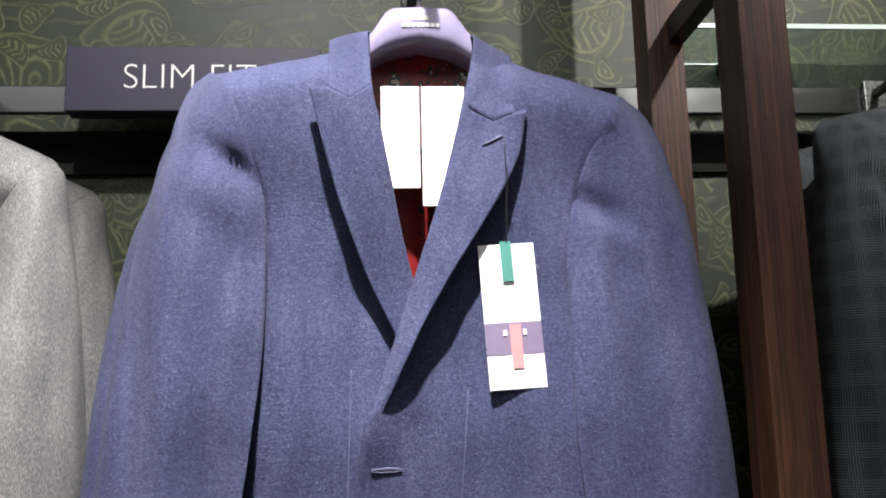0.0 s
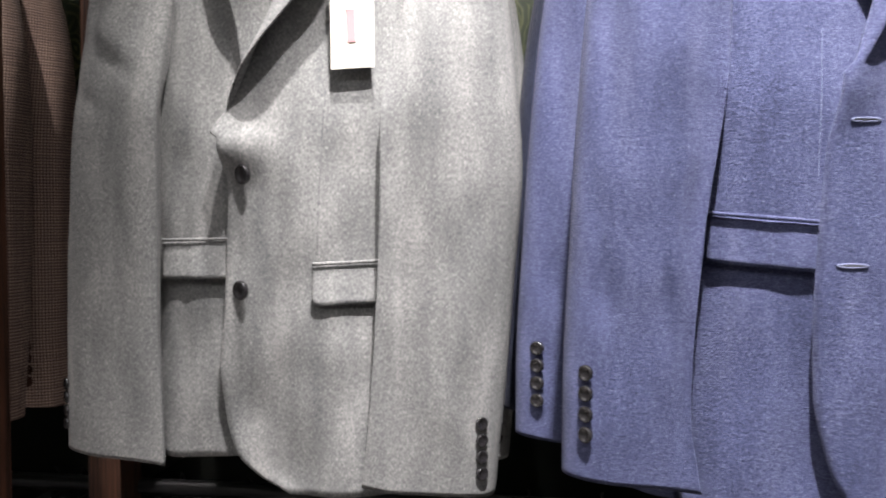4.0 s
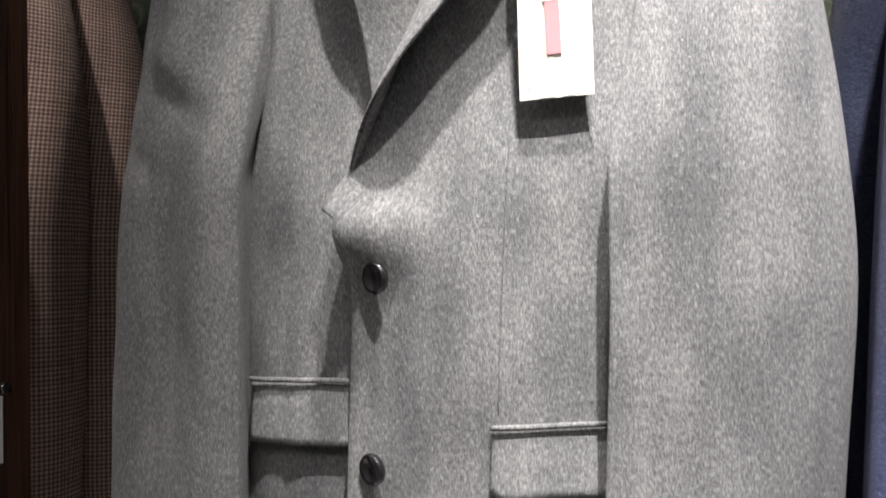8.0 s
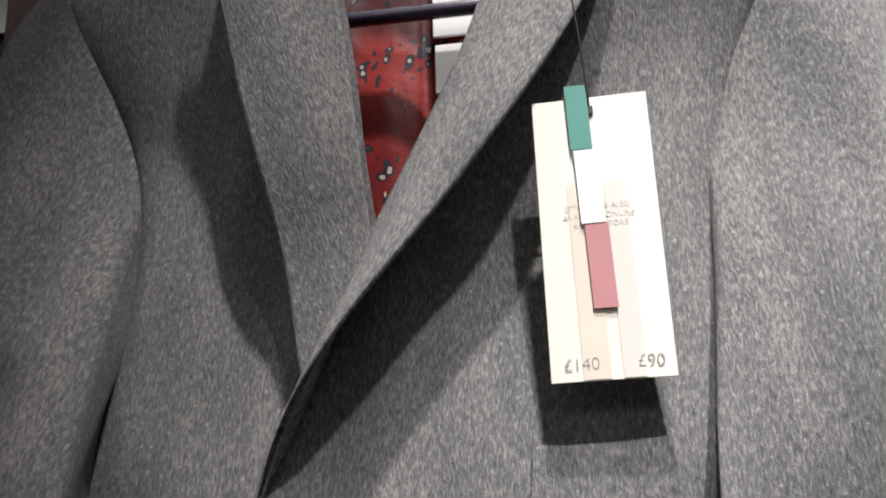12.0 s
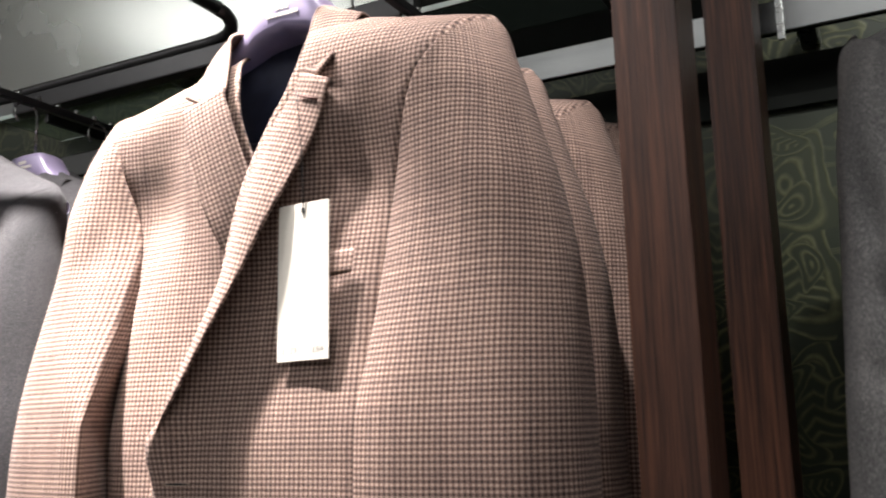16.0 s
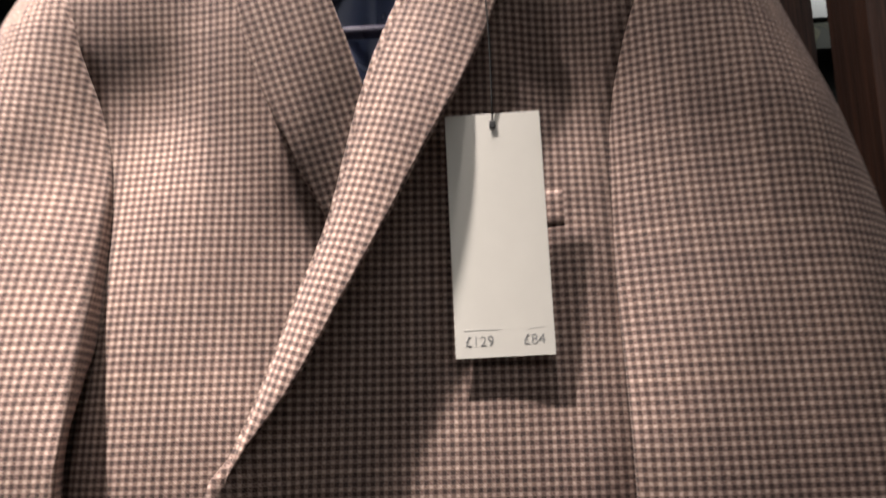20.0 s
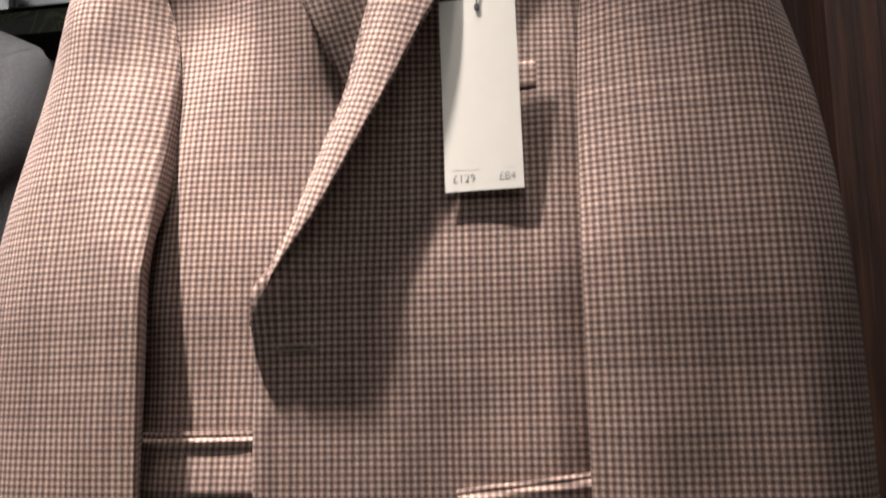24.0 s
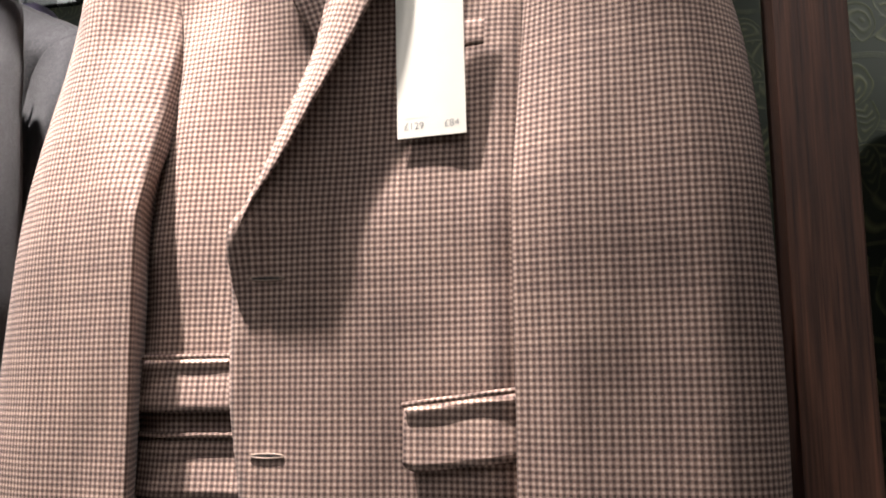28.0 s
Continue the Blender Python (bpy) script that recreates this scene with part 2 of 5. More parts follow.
def timber(name, dark, light):
    """Stained open-grained softwood, grain running up the post."""
    m, nt, b = material(name, 0.5, 0, 0.4)
    tc = node(nt, "TexCoord")
    o = tc.outputs["Object"]
    grain = noise_of(nt, o, 260, (1, 1, 0.025), 5, 0.7)
    band = noise_of(nt, o, 45, (1, 1, 0.05), 3)
    pores = noise_of(nt, o, 420, (1, 1, 0.02), 2)
    f = calc(nt, "ADD", calc(nt, "MULTIPLY", grain, 0.6), calc(nt, "MULTIPLY", band, 0.4))
    col = ramp(nt, f, [(0.38, dark), (0.5, tuple(0.6 * a + 0.4 * c for a, c in zip(dark, light))), (0.64, light)])
    col = mixc(nt, ramp(nt, pores, [(0.28, (0.8, 0.8, 0.8)), (0.42, (0, 0, 0))]), col, tuple(c * 0.35 for c in dark))
    nt.links.new(col, b.inputs["Base Color"])
    bump(nt, b, calc(nt, "ADD", f, pores), 0.5, 0.0015)
    return m


def wallpaper(name):
    """Dark green paper drawn over with pale pods, curled leaves and scrolls in close parallel strokes."""
    m, nt, b = material(name, 0.5, 0, 0.4)
    tc = node(nt, "TexCoord")
    o = tc.outputs["Object"]
    axes = node(nt, "SeparateXYZ")
    nt.links.new(o, axes.inputs[0])
    flat = node(nt, "CombineXYZ")
    nt.links.new(axes.outputs[0], flat.inputs[0])
    nt.links.new(axes.outputs[2], flat.inputs[1])
    warp = node(nt, "TexNoise", Scale=14.0, Detail=2.0)
    nt.links.new(flat.outputs[0], warp.inputs["Vector"])
    bent = mixc(nt, 0.028, flat.outputs[0], warp.outputs["Color"], "ADD")

    def motifs(scale, narrow, rows, strokes, size, thin):
        """Drop-shaped leaves at scattered places and angles: an outline, inner rims and cross strokes."""
        cells = node(nt, "TexVoronoi", Scale=scale, Randomness=0.8)
        cells.voronoi_dimensions = "2D"
        nt.links.new(bent, cells.inputs["Vector"])
        arm = node(nt, "VectorMath")
        arm.operation = "SUBTRACT"
        nt.links.new(bent, arm.inputs[0])
        nt.links.new(cells.outputs["Position"], arm.inputs[1])
        xy, hue = node(nt, "SeparateXYZ"), node(nt, "SeparateColor")
        nt.links.new(arm.outputs[0], xy.inputs[0])
        nt.links.new(cells.outputs["Color"], hue.inputs[0])
        turn = calc(nt, "MULTIPLY", hue.outputs[0], 6.283)
        c, sn = calc(nt, "COSINE", turn), calc(nt, "SINE", turn)
        px = calc(nt, "MULTIPLY", calc(nt, "ADD", calc(nt, "MULTIPLY", xy.outputs[0], c), calc(nt, "MULTIPLY", xy.outputs[1], sn)), scale)
        py = calc(nt, "MULTIPLY", calc(nt, "SUBTRACT", calc(nt, "MULTIPLY", xy.outputs[1], c), calc(nt, "MULTIPLY", xy.outputs[0], sn)), scale)
        py = calc(nt, "ADD", py, calc(nt, "MULTIPLY", calc(nt, "MULTIPLY", px, px), 0.9))
        wide = calc(nt, "MULTIPLY", py, calc(nt, "ADD", narrow, calc(nt, "MULTIPLY", px, 1.6)))
        r = calc(nt, "SQRT", calc(nt, "ADD", calc(nt, "MULTIPLY", px, px), calc(nt, "MULTIPLY", wide, wide)))
        inside = ramp(nt, r, [(size, (1, 1, 1)), (size + 0.02, (0, 0, 0))])
        rims = ramp(nt, calc(nt, "PINGPONG", calc(nt, "MULTIPLY", calc(nt, "SUBTRACT", size, r), rows), 0.5), [(0.0, (1, 1, 1)), (thin, (0.55, 0.55, 0.55)), (thin * 2.0, (0, 0, 0))])
        cross = ramp(nt, calc(nt, "PINGPONG", calc(nt, "MULTIPLY", calc(nt, "ADD", px, calc(nt, "MULTIPLY", calc(nt, "ABSOLUTE", py), 0.6)), strokes), 0.5), [(0.0, (1, 1, 1)), (0.14, (0.5, 0.5, 0.5)), (0.3, (0, 0, 0))])
        pick = ramp(nt, hue.outputs[1], [(0.45, (0, 0, 0)), (0.5, (1, 1, 1))])
        core = ramp(nt, r, [(size * 0.62, (1, 1, 1)), (size * 0.66, (0, 0, 0))])
        fill = mixc(nt, calc(nt, "MULTIPLY", core, pick), rims, cross)
        return calc(nt, "MULTIPLY", inside, fill), inside

    large, held = motifs(6.5, 1.5, 7.0, 9.0, 0.50, 0.13)
    small, kept = motifs(13.0, 1.9, 5.0, 8.0, 0.42, 0.15)
    curl = node(nt, "TexWave", Scale=9.0, Distortion=7.0, Detail=1.0)
    curl.wave_type = "RINGS"
    nt.links.new(bent, curl.inputs["Vector"])
    stems = ramp(nt, curl.outputs["Fac"], [(0.86, (0, 0, 0)), (0.93, (0.7, 0.7, 0.7)), (0.97, (0.15, 0.15, 0.15)), (1.0, (0.6, 0.6, 0.6))])
    stems = calc(nt, "MULTIPLY", stems, ramp(nt, noise_of(nt, o, 9), [(0.44, (0, 0, 0)), (0.52, (1, 1, 1))]))
    lines = mixc(nt, kept, mixc(nt, held, stems, large), small)
    rub = ramp(nt, noise_of(nt, o, 30, (1, 1, 1), 5, 0.7), [(0.34, (0.25, 0.25, 0.25)), (0.6, (1, 1, 1))])
    tone = ramp(nt, noise_of(nt, o, 2.2, (1, 1, 1), 2), [(0.38, (0.45, 0.45, 0.45)), (0.6, (1, 1, 1))])
    cloud = noise_of(nt, o, 3, (1, 1, 1), 4)
    col = ramp(nt, cloud, [(0.3, (0.013, 0.021, 0.011)), (0.7, (0.026, 0.036, 0.018))])
    col = mixc(nt, calc(nt, "MULTIPLY", mixc(nt, kept, held, (1, 1, 1)), 0.35), col, (0.045, 0.055, 0.022))
    col = mixc(nt, calc(nt, "MULTIPLY", lines, calc(nt, "MULTIPLY", rub, tone)), col, (0.165, 0.175, 0.08))
    nt.links.new(col, b.inputs["Base Color"])
    bump(nt, b, lines, 0.3, 0.001)
    return m


NAVY = flannel("navy_flannel", (0.0246, 0.0282, 0.0596), (0.047, 0.053, 0.11), (0.1032, 0.11, 0.1835), (0.1688, 0.1772, 0.266), 0.35, 0.7, 0.12, 0.35, (0.5, 1.0))
DARK_NAVY = flannel("dark_navy_wool", (0.006, 0.007, 0.014), (0.012, 0.014, 0.028), (0.026, 0.029, 0.05), (0.045, 0.048, 0.07), 0.3, 0.6, 0.12, 0.3, (0.5, 1.0))
GREY = flannel("grey_flannel", (0.060, 0.062, 0.064), (0.13, 0.129, 0.128), (0.275, 0.267, 0.257), (0.38, 0.365, 0.35), 0.40, 0.55, 0.06, 0.42, (1.4, 0.36))
BROWN = check_cloth("brown_check", (0.44, 0.335, 0.285), (0.105, 0.060, 0.048), (0.028, 0.014, 0.012), (0.022, 0.013, 0.013))
GLEN = glen_cloth("glen_check")
# pale wool coloured near black, standing in for the shade it hangs in
SHADED_PALE = flannel("shaded_pale_wool", (0.014, 0.015, 0.016), (0.031, 0.031, 0.034), (0.064, 0.065, 0.069), (0.11, 0.11, 0.11), 0.3)
CHARCOAL = flannel("charcoal_wool", (0.02, 0.022, 0.025), (0.05, 0.052, 0.056), (0.1, 0.1, 0.105), (0.15, 0.15, 0.15), 0.3)
RED_LINING = paisley("red_paisley_lining", (0.27, 0.018, 0.015), (0.016, 0.02, 0.035), (0.5, 0.4, 0.32), (0.11, 0.008, 0.010), 34.0, 0.36, 0.85, 0.2)
BLUE_LINING = paisley("blue_paisley_lining", (0.17, 0.21, 0.33), (0.32, 0.38, 0.5), (0.42, 0.2, 0.13), (0.10, 0.13, 0.23), 90.0, 0.6)
# dark colour for the shade painted over the upper lining
NECK_SHADE = plain("neck_shade_navy", (0.022, 0.026, 0.05), 0.6, 0, 0.3, 0.2, 60)
HANGER = plain("hanger_plastic", (0.25, 0.22, 0.34), 0.3, 0, 0.5, 0.1)
HANGER_BAR = plain("hanger_bar_plastic", (0.045, 0.04, 0.06), 0.28, 0, 0.5, 0.1)
CHROME = plain("brushed_steel", (0.28, 0.29, 0.28), 0.28, 1.0, 0.5, 0.06, 90)


def brushed(name, colour):
    """Steel with fine scratches along its length."""
    m, nt, b = material(name, 0.22, 1.0, 0.5)
    tc = node(nt, "TexCoord")
    f = noise_of(nt, tc.outputs["Object"], 400, (0.006, 1, 1), 3)
    nt.links.new(ramp(nt, f, [(0.3, tuple(c * 0.88 for c in colour)), (0.7, colour)]), b.inputs["Base Color"])
    smear = noise_of(nt, tc.outputs["Object"], 7, (1, 1, 3), 3)
    r = node(nt, "MapRange")
    nt.links.new(smear, r.inputs["Value"])
    r.inputs["To Min"].default_value, r.inputs["To Max"].default_value = 0.14, 0.32
    nt.links.new(r.outputs[0], b.inputs["Roughness"])
    return m


RAIL_STEEL = brushed("rail_steel", (0.13, 0.135, 0.133))
BLACK = plain("black_metal", (0.012, 0.012, 0.013), 0.35, 0, 0.5, 0.2, 60)
HORN_BLACK = plain("black_horn", (0.012, 0.011, 0.012), 0.16, 0, 0.6, 0.3, 120)
HORN_BROWN = plain("brown_horn", (0.06, 0.03, 0.022), 0.2, 0, 0.6, 0.4, 160)
CARD = plain("cream_card", (0.68, 0.65, 0.58), 0.6, 0, 0.3, 0.02, 60)
CARD_WHITE = plain("white_card", (0.8, 0.8, 0.8), 0.55, 0, 0.3, 0.02, 60)
PRINT = plain("grey_print", (0.22, 0.22, 0.22), 0.6, 0, 0.3, 0.05)
FAINT = plain("faint_print", (0.62, 0.60, 0.55), 0.6, 0, 0.3, 0.05)
SOFT_PRINT = plain("soft_print", (0.42, 0.41, 0.38), 0.6, 0, 0.3, 0.05)
GREEN = plain("green_strip", (0.06, 0.22, 0.18), 0.5, 0, 0.4, 0.05)
PINK = plain("rose_strip", (0.42, 0.19, 0.20), 0.5, 0, 0.4, 0.05)
MAUVE = plain("mauve_band", (0.19, 0.15, 0.23), 0.55, 0, 0.4, 0.05)
RED = plain("red_strip", (0.66, 0.26, 0.26), 0.5, 0, 0.4, 0.05)
BEIGE = plain("beige_band", (0.60, 0.54, 0.46), 0.6, 0, 0.3, 0.04)
TAUPE = plain("taupe_band", (0.59, 0.56, 0.51), 0.6, 0, 0.3, 0.04)
THREAD = plain("black_thread", (0.01, 0.01, 0.01), 0.6)
NAVY_THREAD = plain("navy_thread", (0.09, 0.1, 0.17), 0.7)
WINE_THREAD = plain("wine_thread", (0.11, 0.045, 0.038), 0.7)
BEIGE_THREAD = plain("beige_thread", (0.22, 0.16, 0.125), 0.7)
WHITE_THREAD = plain("white_thread", (0.7, 0.7, 0.7), 0.7)
LABEL = plain("white_satin_label", (0.85, 0.84, 0.84), 0.4, 0, 0.5, 0.03)
SIGN = plain("violet_sign_paint", (0.030, 0.025, 0.057), 0.5, 0, 0.4, 0.06, 12)
SIGN_TEXT = plain("sign_lettering", (0.9, 0.9, 0.92), 0.5, 0, 0.4, 0.02)
WOOD = timber("stained_timber", (0.020, 0.009, 0.006), (0.15, 0.062, 0.036))
PAPER = wallpaper("green_wallpaper")
DARK_BOARD = plain("dark_board", (0.016, 0.018, 0.016), 0.9, 0, 0.1, 0.2, 8)
FLOOR = plain("grey_floor_tile", (0.26, 0.25, 0.24), 0.45, 0, 0.4, 0.2, 4)
PLASTER = plain("ceiling_plaster", (0.8, 0.8, 0.78), 0.9, 0, 0.3, 0.04, 6)
HALL = plain("hall_wall_paint", (0.35, 0.34, 0.33), 0.8, 0, 0.3, 0.06, 3)
LAMP_SHELL = plain("lamp_housing", (0.05, 0.05, 0.05), 0.4, 0, 0.5, 0.1)


# ---- mesh helpers ----
def curve_through(points):
    """A smooth function through (t, value) points, held flat past its ends."""
    ts = [p[0] for p in points]
    vs = [p[1] for p in points]
    if ts[0] > ts[-1]:
        ts, vs = ts[::-1], vs[::-1]
    n = len(ts)
    slope = []
    for i in range(n):
        if i in (0, n - 1):
            j = 0 if i == 0 else n - 2
            slope.append((vs[j + 1] - vs[j]) / (ts[j + 1] - ts[j]))
        else:
            a = (vs[i] - vs[i - 1]) / (ts[i] - ts[i - 1])
            b = (vs[i + 1] - vs[i]) / (ts[i + 1] - ts[i])
            slope.append(0.0 if a * b <= 0 else 2 * a * b / (a + b))

    def value(t):
        if t <= ts[0]:
            return vs[0]
        if t >= ts[-1]:
            return vs[-1]
        i = 0
        while ts[i + 1] < t:
            i += 1
        h = ts[i + 1] - ts[i]
        s = (t - ts[i]) / h
        return ((1 + 2 * s) * (1 - s) ** 2 * vs[i] + s * (1 - s) ** 2 * h * slope[i]
                + s * s * (3 - 2 * s) * vs[i + 1] + s * s * (s - 1) * h * slope[i + 1])
    return value


def path_through(points):
    """A smooth run, 0..1, through points of any dimension."""
    ts = [0.0]
    for a, b in zip(points, points[1:]):
        ts.append(ts[-1] + max(1e-6, math.dist(a, b)))
    runs = [curve_through([(t / ts[-1], p[k]) for t, p in zip(ts, points)]) for k in range(len(points[0]))]
    return lambda s: tuple(r(s) for r in runs)


def straight_through(points):
    """A run, 0..1, through points with sharp corners."""
    ts = [0.0]
    for a, b in zip(points, points[1:]):
        ts.append(ts[-1] + max(1e-6, math.dist(a, b)))
    return lambda s: tuple(float(np.interp(s * ts[-1], ts, [p[k] for p in points])) for k in range(len(points[0])))


def lerp(a, b, s):
    return a + (b - a) * s


def smooth(a, b, x):
    s = min(1, max(0, (x - a) / (b - a)))
    return s * s * (3 - 2 * s)


def sheet(fn, nu, nv):
    """A grid mesh; fn(u, v) gives place and cloth coordinates."""
    bm = bmesh.new()
    uvl = bm.loops.layers.uv.new("cloth")
    verts, cloth = [], {}
    for j in range(nv + 1):
        row = []
        for i in range(nu + 1):
            p, c = fn(i / nu, j / nv)
            w = bm.verts.new(p)
            cloth[w] = c
            row.append(w)
        verts.append(row)
    for j in range(nv):
        for i in range(nu):
            f = bm.faces.new((verts[j][i], verts[j][i + 1], verts[j + 1][i + 1], verts[j + 1][i]))
            f.smooth = True
            for lp in f.loops:
                lp[uvl].uv = cloth[lp.vert]
    return bm


def box(bm, x0, x1, y0, y1, z0, z1, bevel=0.0):
    made = bmesh.ops.create_cube(bm, size=1.0)["verts"]
    bmesh.ops.scale(bm, vec=(x1 - x0, y1 - y0, z1 - z0), verts=made)
    bmesh.ops.translate(bm, vec=((x0 + x1) / 2, (y0 + y1) / 2, (z0 + z1) / 2), verts=made)
    if bevel:
        edges = list({e for w in made for e in w.link_edges})
        bmesh.ops.bevel(bm, geom=edges, offset=bevel, segments=2, affect="EDGES", profile=0.6)
    return bm


def block(x0, x1, y0, y1, z0, z1, bevel=0.0):
    return box(bmesh.new(), x0, x1, y0, y1, z0, z1, bevel)


def rod(points, radius, sides=10, bm=None):
    """A round bar along points."""
    bm = bm or bmesh.new()
    pts = [Vector(p) for p in points]
    rings = []
    up = Vector((0.13, 0.31, 0.94))
    for i, p in enumerate(pts):
        d = (pts[min(i + 1, len(pts) - 1)] - pts[max(i - 1, 0)]).normalized()
        a = d.cross(up).normalized()
        b = d.cross(a)
        rings.append([bm.verts.new(p + radius * (math.cos(k) * a + math.sin(k) * b)) for k in (2 * math.pi * q / sides for q in range(sides))])
    for r, s in zip(rings, rings[1:]):
        for k in range(sides):
            f = bm.faces.new((r[k], r[(k + 1) % sides], s[(k + 1) % sides], s[k]))
            f.smooth = True
    bm.faces.new(rings[0][::-1])
    bm.faces.new(rings[-1])
    uvl = bm.loops.layers.uv.get("cloth") or bm.loops.layers.uv.new("cloth")
    for f in bm.faces:
        for lp in f.loops:
            lp[uvl].uv = (lp.vert.co.x, lp.vert.co.z)
    return bm


def lathe(profile, axis_at, sides=20):
    """A turned piece facing -y: profile of (radius, y)."""
    bm = bmesh.new()
    rings = []
    for r, y in profile:
        rings.append([bm.verts.new((axis_at[0] + r * math.cos(k), axis_at[1] + y, axis_at[2] + r * math.sin(k))) for k in (2 * math.pi * q / sides for q in range(sides))])
    for a, b in zip(rings, rings[1:]):
        for k in range(sides):
            f = bm.faces.new((a[k], a[(k + 1) % sides], b[(k + 1) % sides], b[k]))
            f.smooth = True
    bm.faces.new(rings[-1])
    bm.faces.new(rings[0][::-1])
    bmesh.ops.recalc_face_normals(bm, faces=bm.faces)
    return bm


def part(name, bm, mat, parent, label="", thick=0.0):
    mesh = bpy.data.meshes.new(name)
    bm.to_mesh(mesh)
    bm.free()
    mesh.materials.append(mat)
    ob = new(name, mesh)
    ob.parent = parent
    if label:
        tagged(ob, label)
    if thick:
        mod = ob.modifiers.new("thickness", "SOLIDIFY")
        mod.thickness, mod.offset = thick, 1.0
    return ob


def thing(name, at, label, category, group=""):
    ob = new(name)
    ob.empty_display_size = 0.05
    ob.location = at
    return tagged(ob, label, category, group)


def structure(name, bm, mat, label, category="wall"):
    mesh = bpy.data.meshes.new(name)
    bm.to_mesh(mesh)
    bm.free()
    mesh.materials.append(mat)
    return tagged(new(name, mesh), label, category, kind="structure")


def words(text, size, mat, parent, place, name="printed_text", squeeze=1.0, turn=0.0):
    """Raised lettering facing -y, its lower left corner at place."""
    data = bpy.data.curves.new("lettering", "FONT")
    data.body, data.size, data.extrude, data.offset = text, size, 0.00006, -0.018 * size
    carrier = bpy.data.objects.new("lettering", data)
    scene.collection.objects.link(carrier)
    bpy.context.view_layer.update()
    mesh = bpy.data.meshes.new_from_object(carrier.evaluated_get(bpy.context.evaluated_depsgraph_get()))
    bpy.data.objects.remove(carrier)
    mesh.transform(Matrix.Translation(place) @ pose(0, 0, 0, 90, 0, 0) @ pose(0, 0, 0, 0, 0, turn) @ Matrix.Diagonal((squeeze, 1, 1, 1)))
    mesh.materials.clear()
    mesh.materials.append(mat)
    ob = new(name, mesh)
    ob.parent = parent
    return ob


# ---- jackets ----
HEM = 1.03


class Tailoring:
    """The cloth surface of one hanging jacket, in its own frame: x across, -y to the front, z above the hem line."""

    def __init__(self, spec):
        self.spec = spec
        (self.l0, self.l1), (self.r0, self.r1) = spec["shoulder_left"], spec["shoulder_right"]
        self.seed = spec["seed"]
        self.arms, self.seams = {}, {}
        for side, key in ((-1, "sleeve_left"), (1, "sleeve_right")):
            top, rows = self.shoulder(side * 0.212) + 0.0015, spec[key]
            self.arms[side] = [(r[0] if r[0] < 1.68 else lerp(1.68, top, (r[0] - 1.68) / (rows[0][0] - 1.68)), *r[1:]) for r in rows]
            self.seams[side] = curve_through([(r[0], abs(r[2])) for r in self.arms[side]])

    def half_width(self, z, side):
        """How far the body reaches: just under the sleeve, to the armhole seam above."""
        return lerp(0.185, self.seams[side](z) + lerp(0.032, 0.006, smooth(1.66, 1.72, z)), smooth(1.55, 1.61, z))

    def tuck(self, x, z, side):
        """The body cloth turns in at the armhole seam."""
        return 0.010 * smooth(0.0, 0.008, abs(x) - self.seams[side](z)) * smooth(1.50, 1.58, z)

    def roll_out(self, z):
        """How far the rolled front edge stands off the chest."""
        b = self.spec["button"][1]
        return 0.010 * smooth(1.72, 1.63, z) * smooth(b - 0.02, b + 0.06, z)

    def shoulder(self, x):
        a, b = (self.l0, self.l1) if x < 0 else (self.r0, self.r1)
        return a + 0.005 + (b + 0.004 - a) * (abs(x) - 0.09) / 0.13

    def front(self, x, z, folds=1.0, under=False):
        d = max(0.0, self.shoulder(x) - z)
        deep = lerp(self.spec["chest_depth"], self.spec["belly_depth"], smooth(1.58, 1.40, z))
        y = -deep * (1 - math.exp(-d / 0.036))
        # the padded shoulder stands out over the chest
        y -= 0.009 * math.exp(-((d - 0.045) / 0.03) ** 2) * smooth(0.05, 0.10, abs(x))
        y += self.spec["hollow"] * math.exp(-((abs(x) - 0.122) / 0.045) ** 2 - ((z - 1.645) / 0.06) ** 2)
        side = max(0.0, (abs(x) - 0.115) / 0.07)
        y += 0.052 * side * side * smooth(1.72, 1.56, z)
        low = smooth(1.6, 1.15, z)
        folds *= self.spec["body_folds"]
        y += folds * 0.006 * low * math.sin(x * 38 + self.seed * 2.1 + 3.0 * z)
        y += folds * 0.007 * noise.noise((x * 11 + self.seed, z * 3.2, 0.3 + self.seed))
        y += folds * 0.003 * noise.noise((x * 30 - self.seed, z * 14, 4.0))
        # hollow of the chest beside the arm
        y += folds * 0.005 * math.exp(-((abs(x) - 0.135) / 0.03) ** 2 - ((z - 1.63) / 0.07) ** 2)
        if under:
            # the lapped-under side falls back towards the middle
            y += self.spec["fall_back"] * max(0.0, min(x, 0.03) + 0.15) * smooth(1.77, 1.49, z) * (1 - 0.75 * smooth(1.45, 1.27, z))
            y += self.spec["sag"] * math.exp(-((z - 1.585) / 0.07) ** 2 - ((x + 0.08) / 0.08) ** 2)
        if x > -0.1:
            y -= self.spec["ridge"] * math.exp(-((x + 0.03) / 0.05) ** 2) * smooth(1.45, 1.38, z) * smooth(1.08, 1.2, z)
        return y


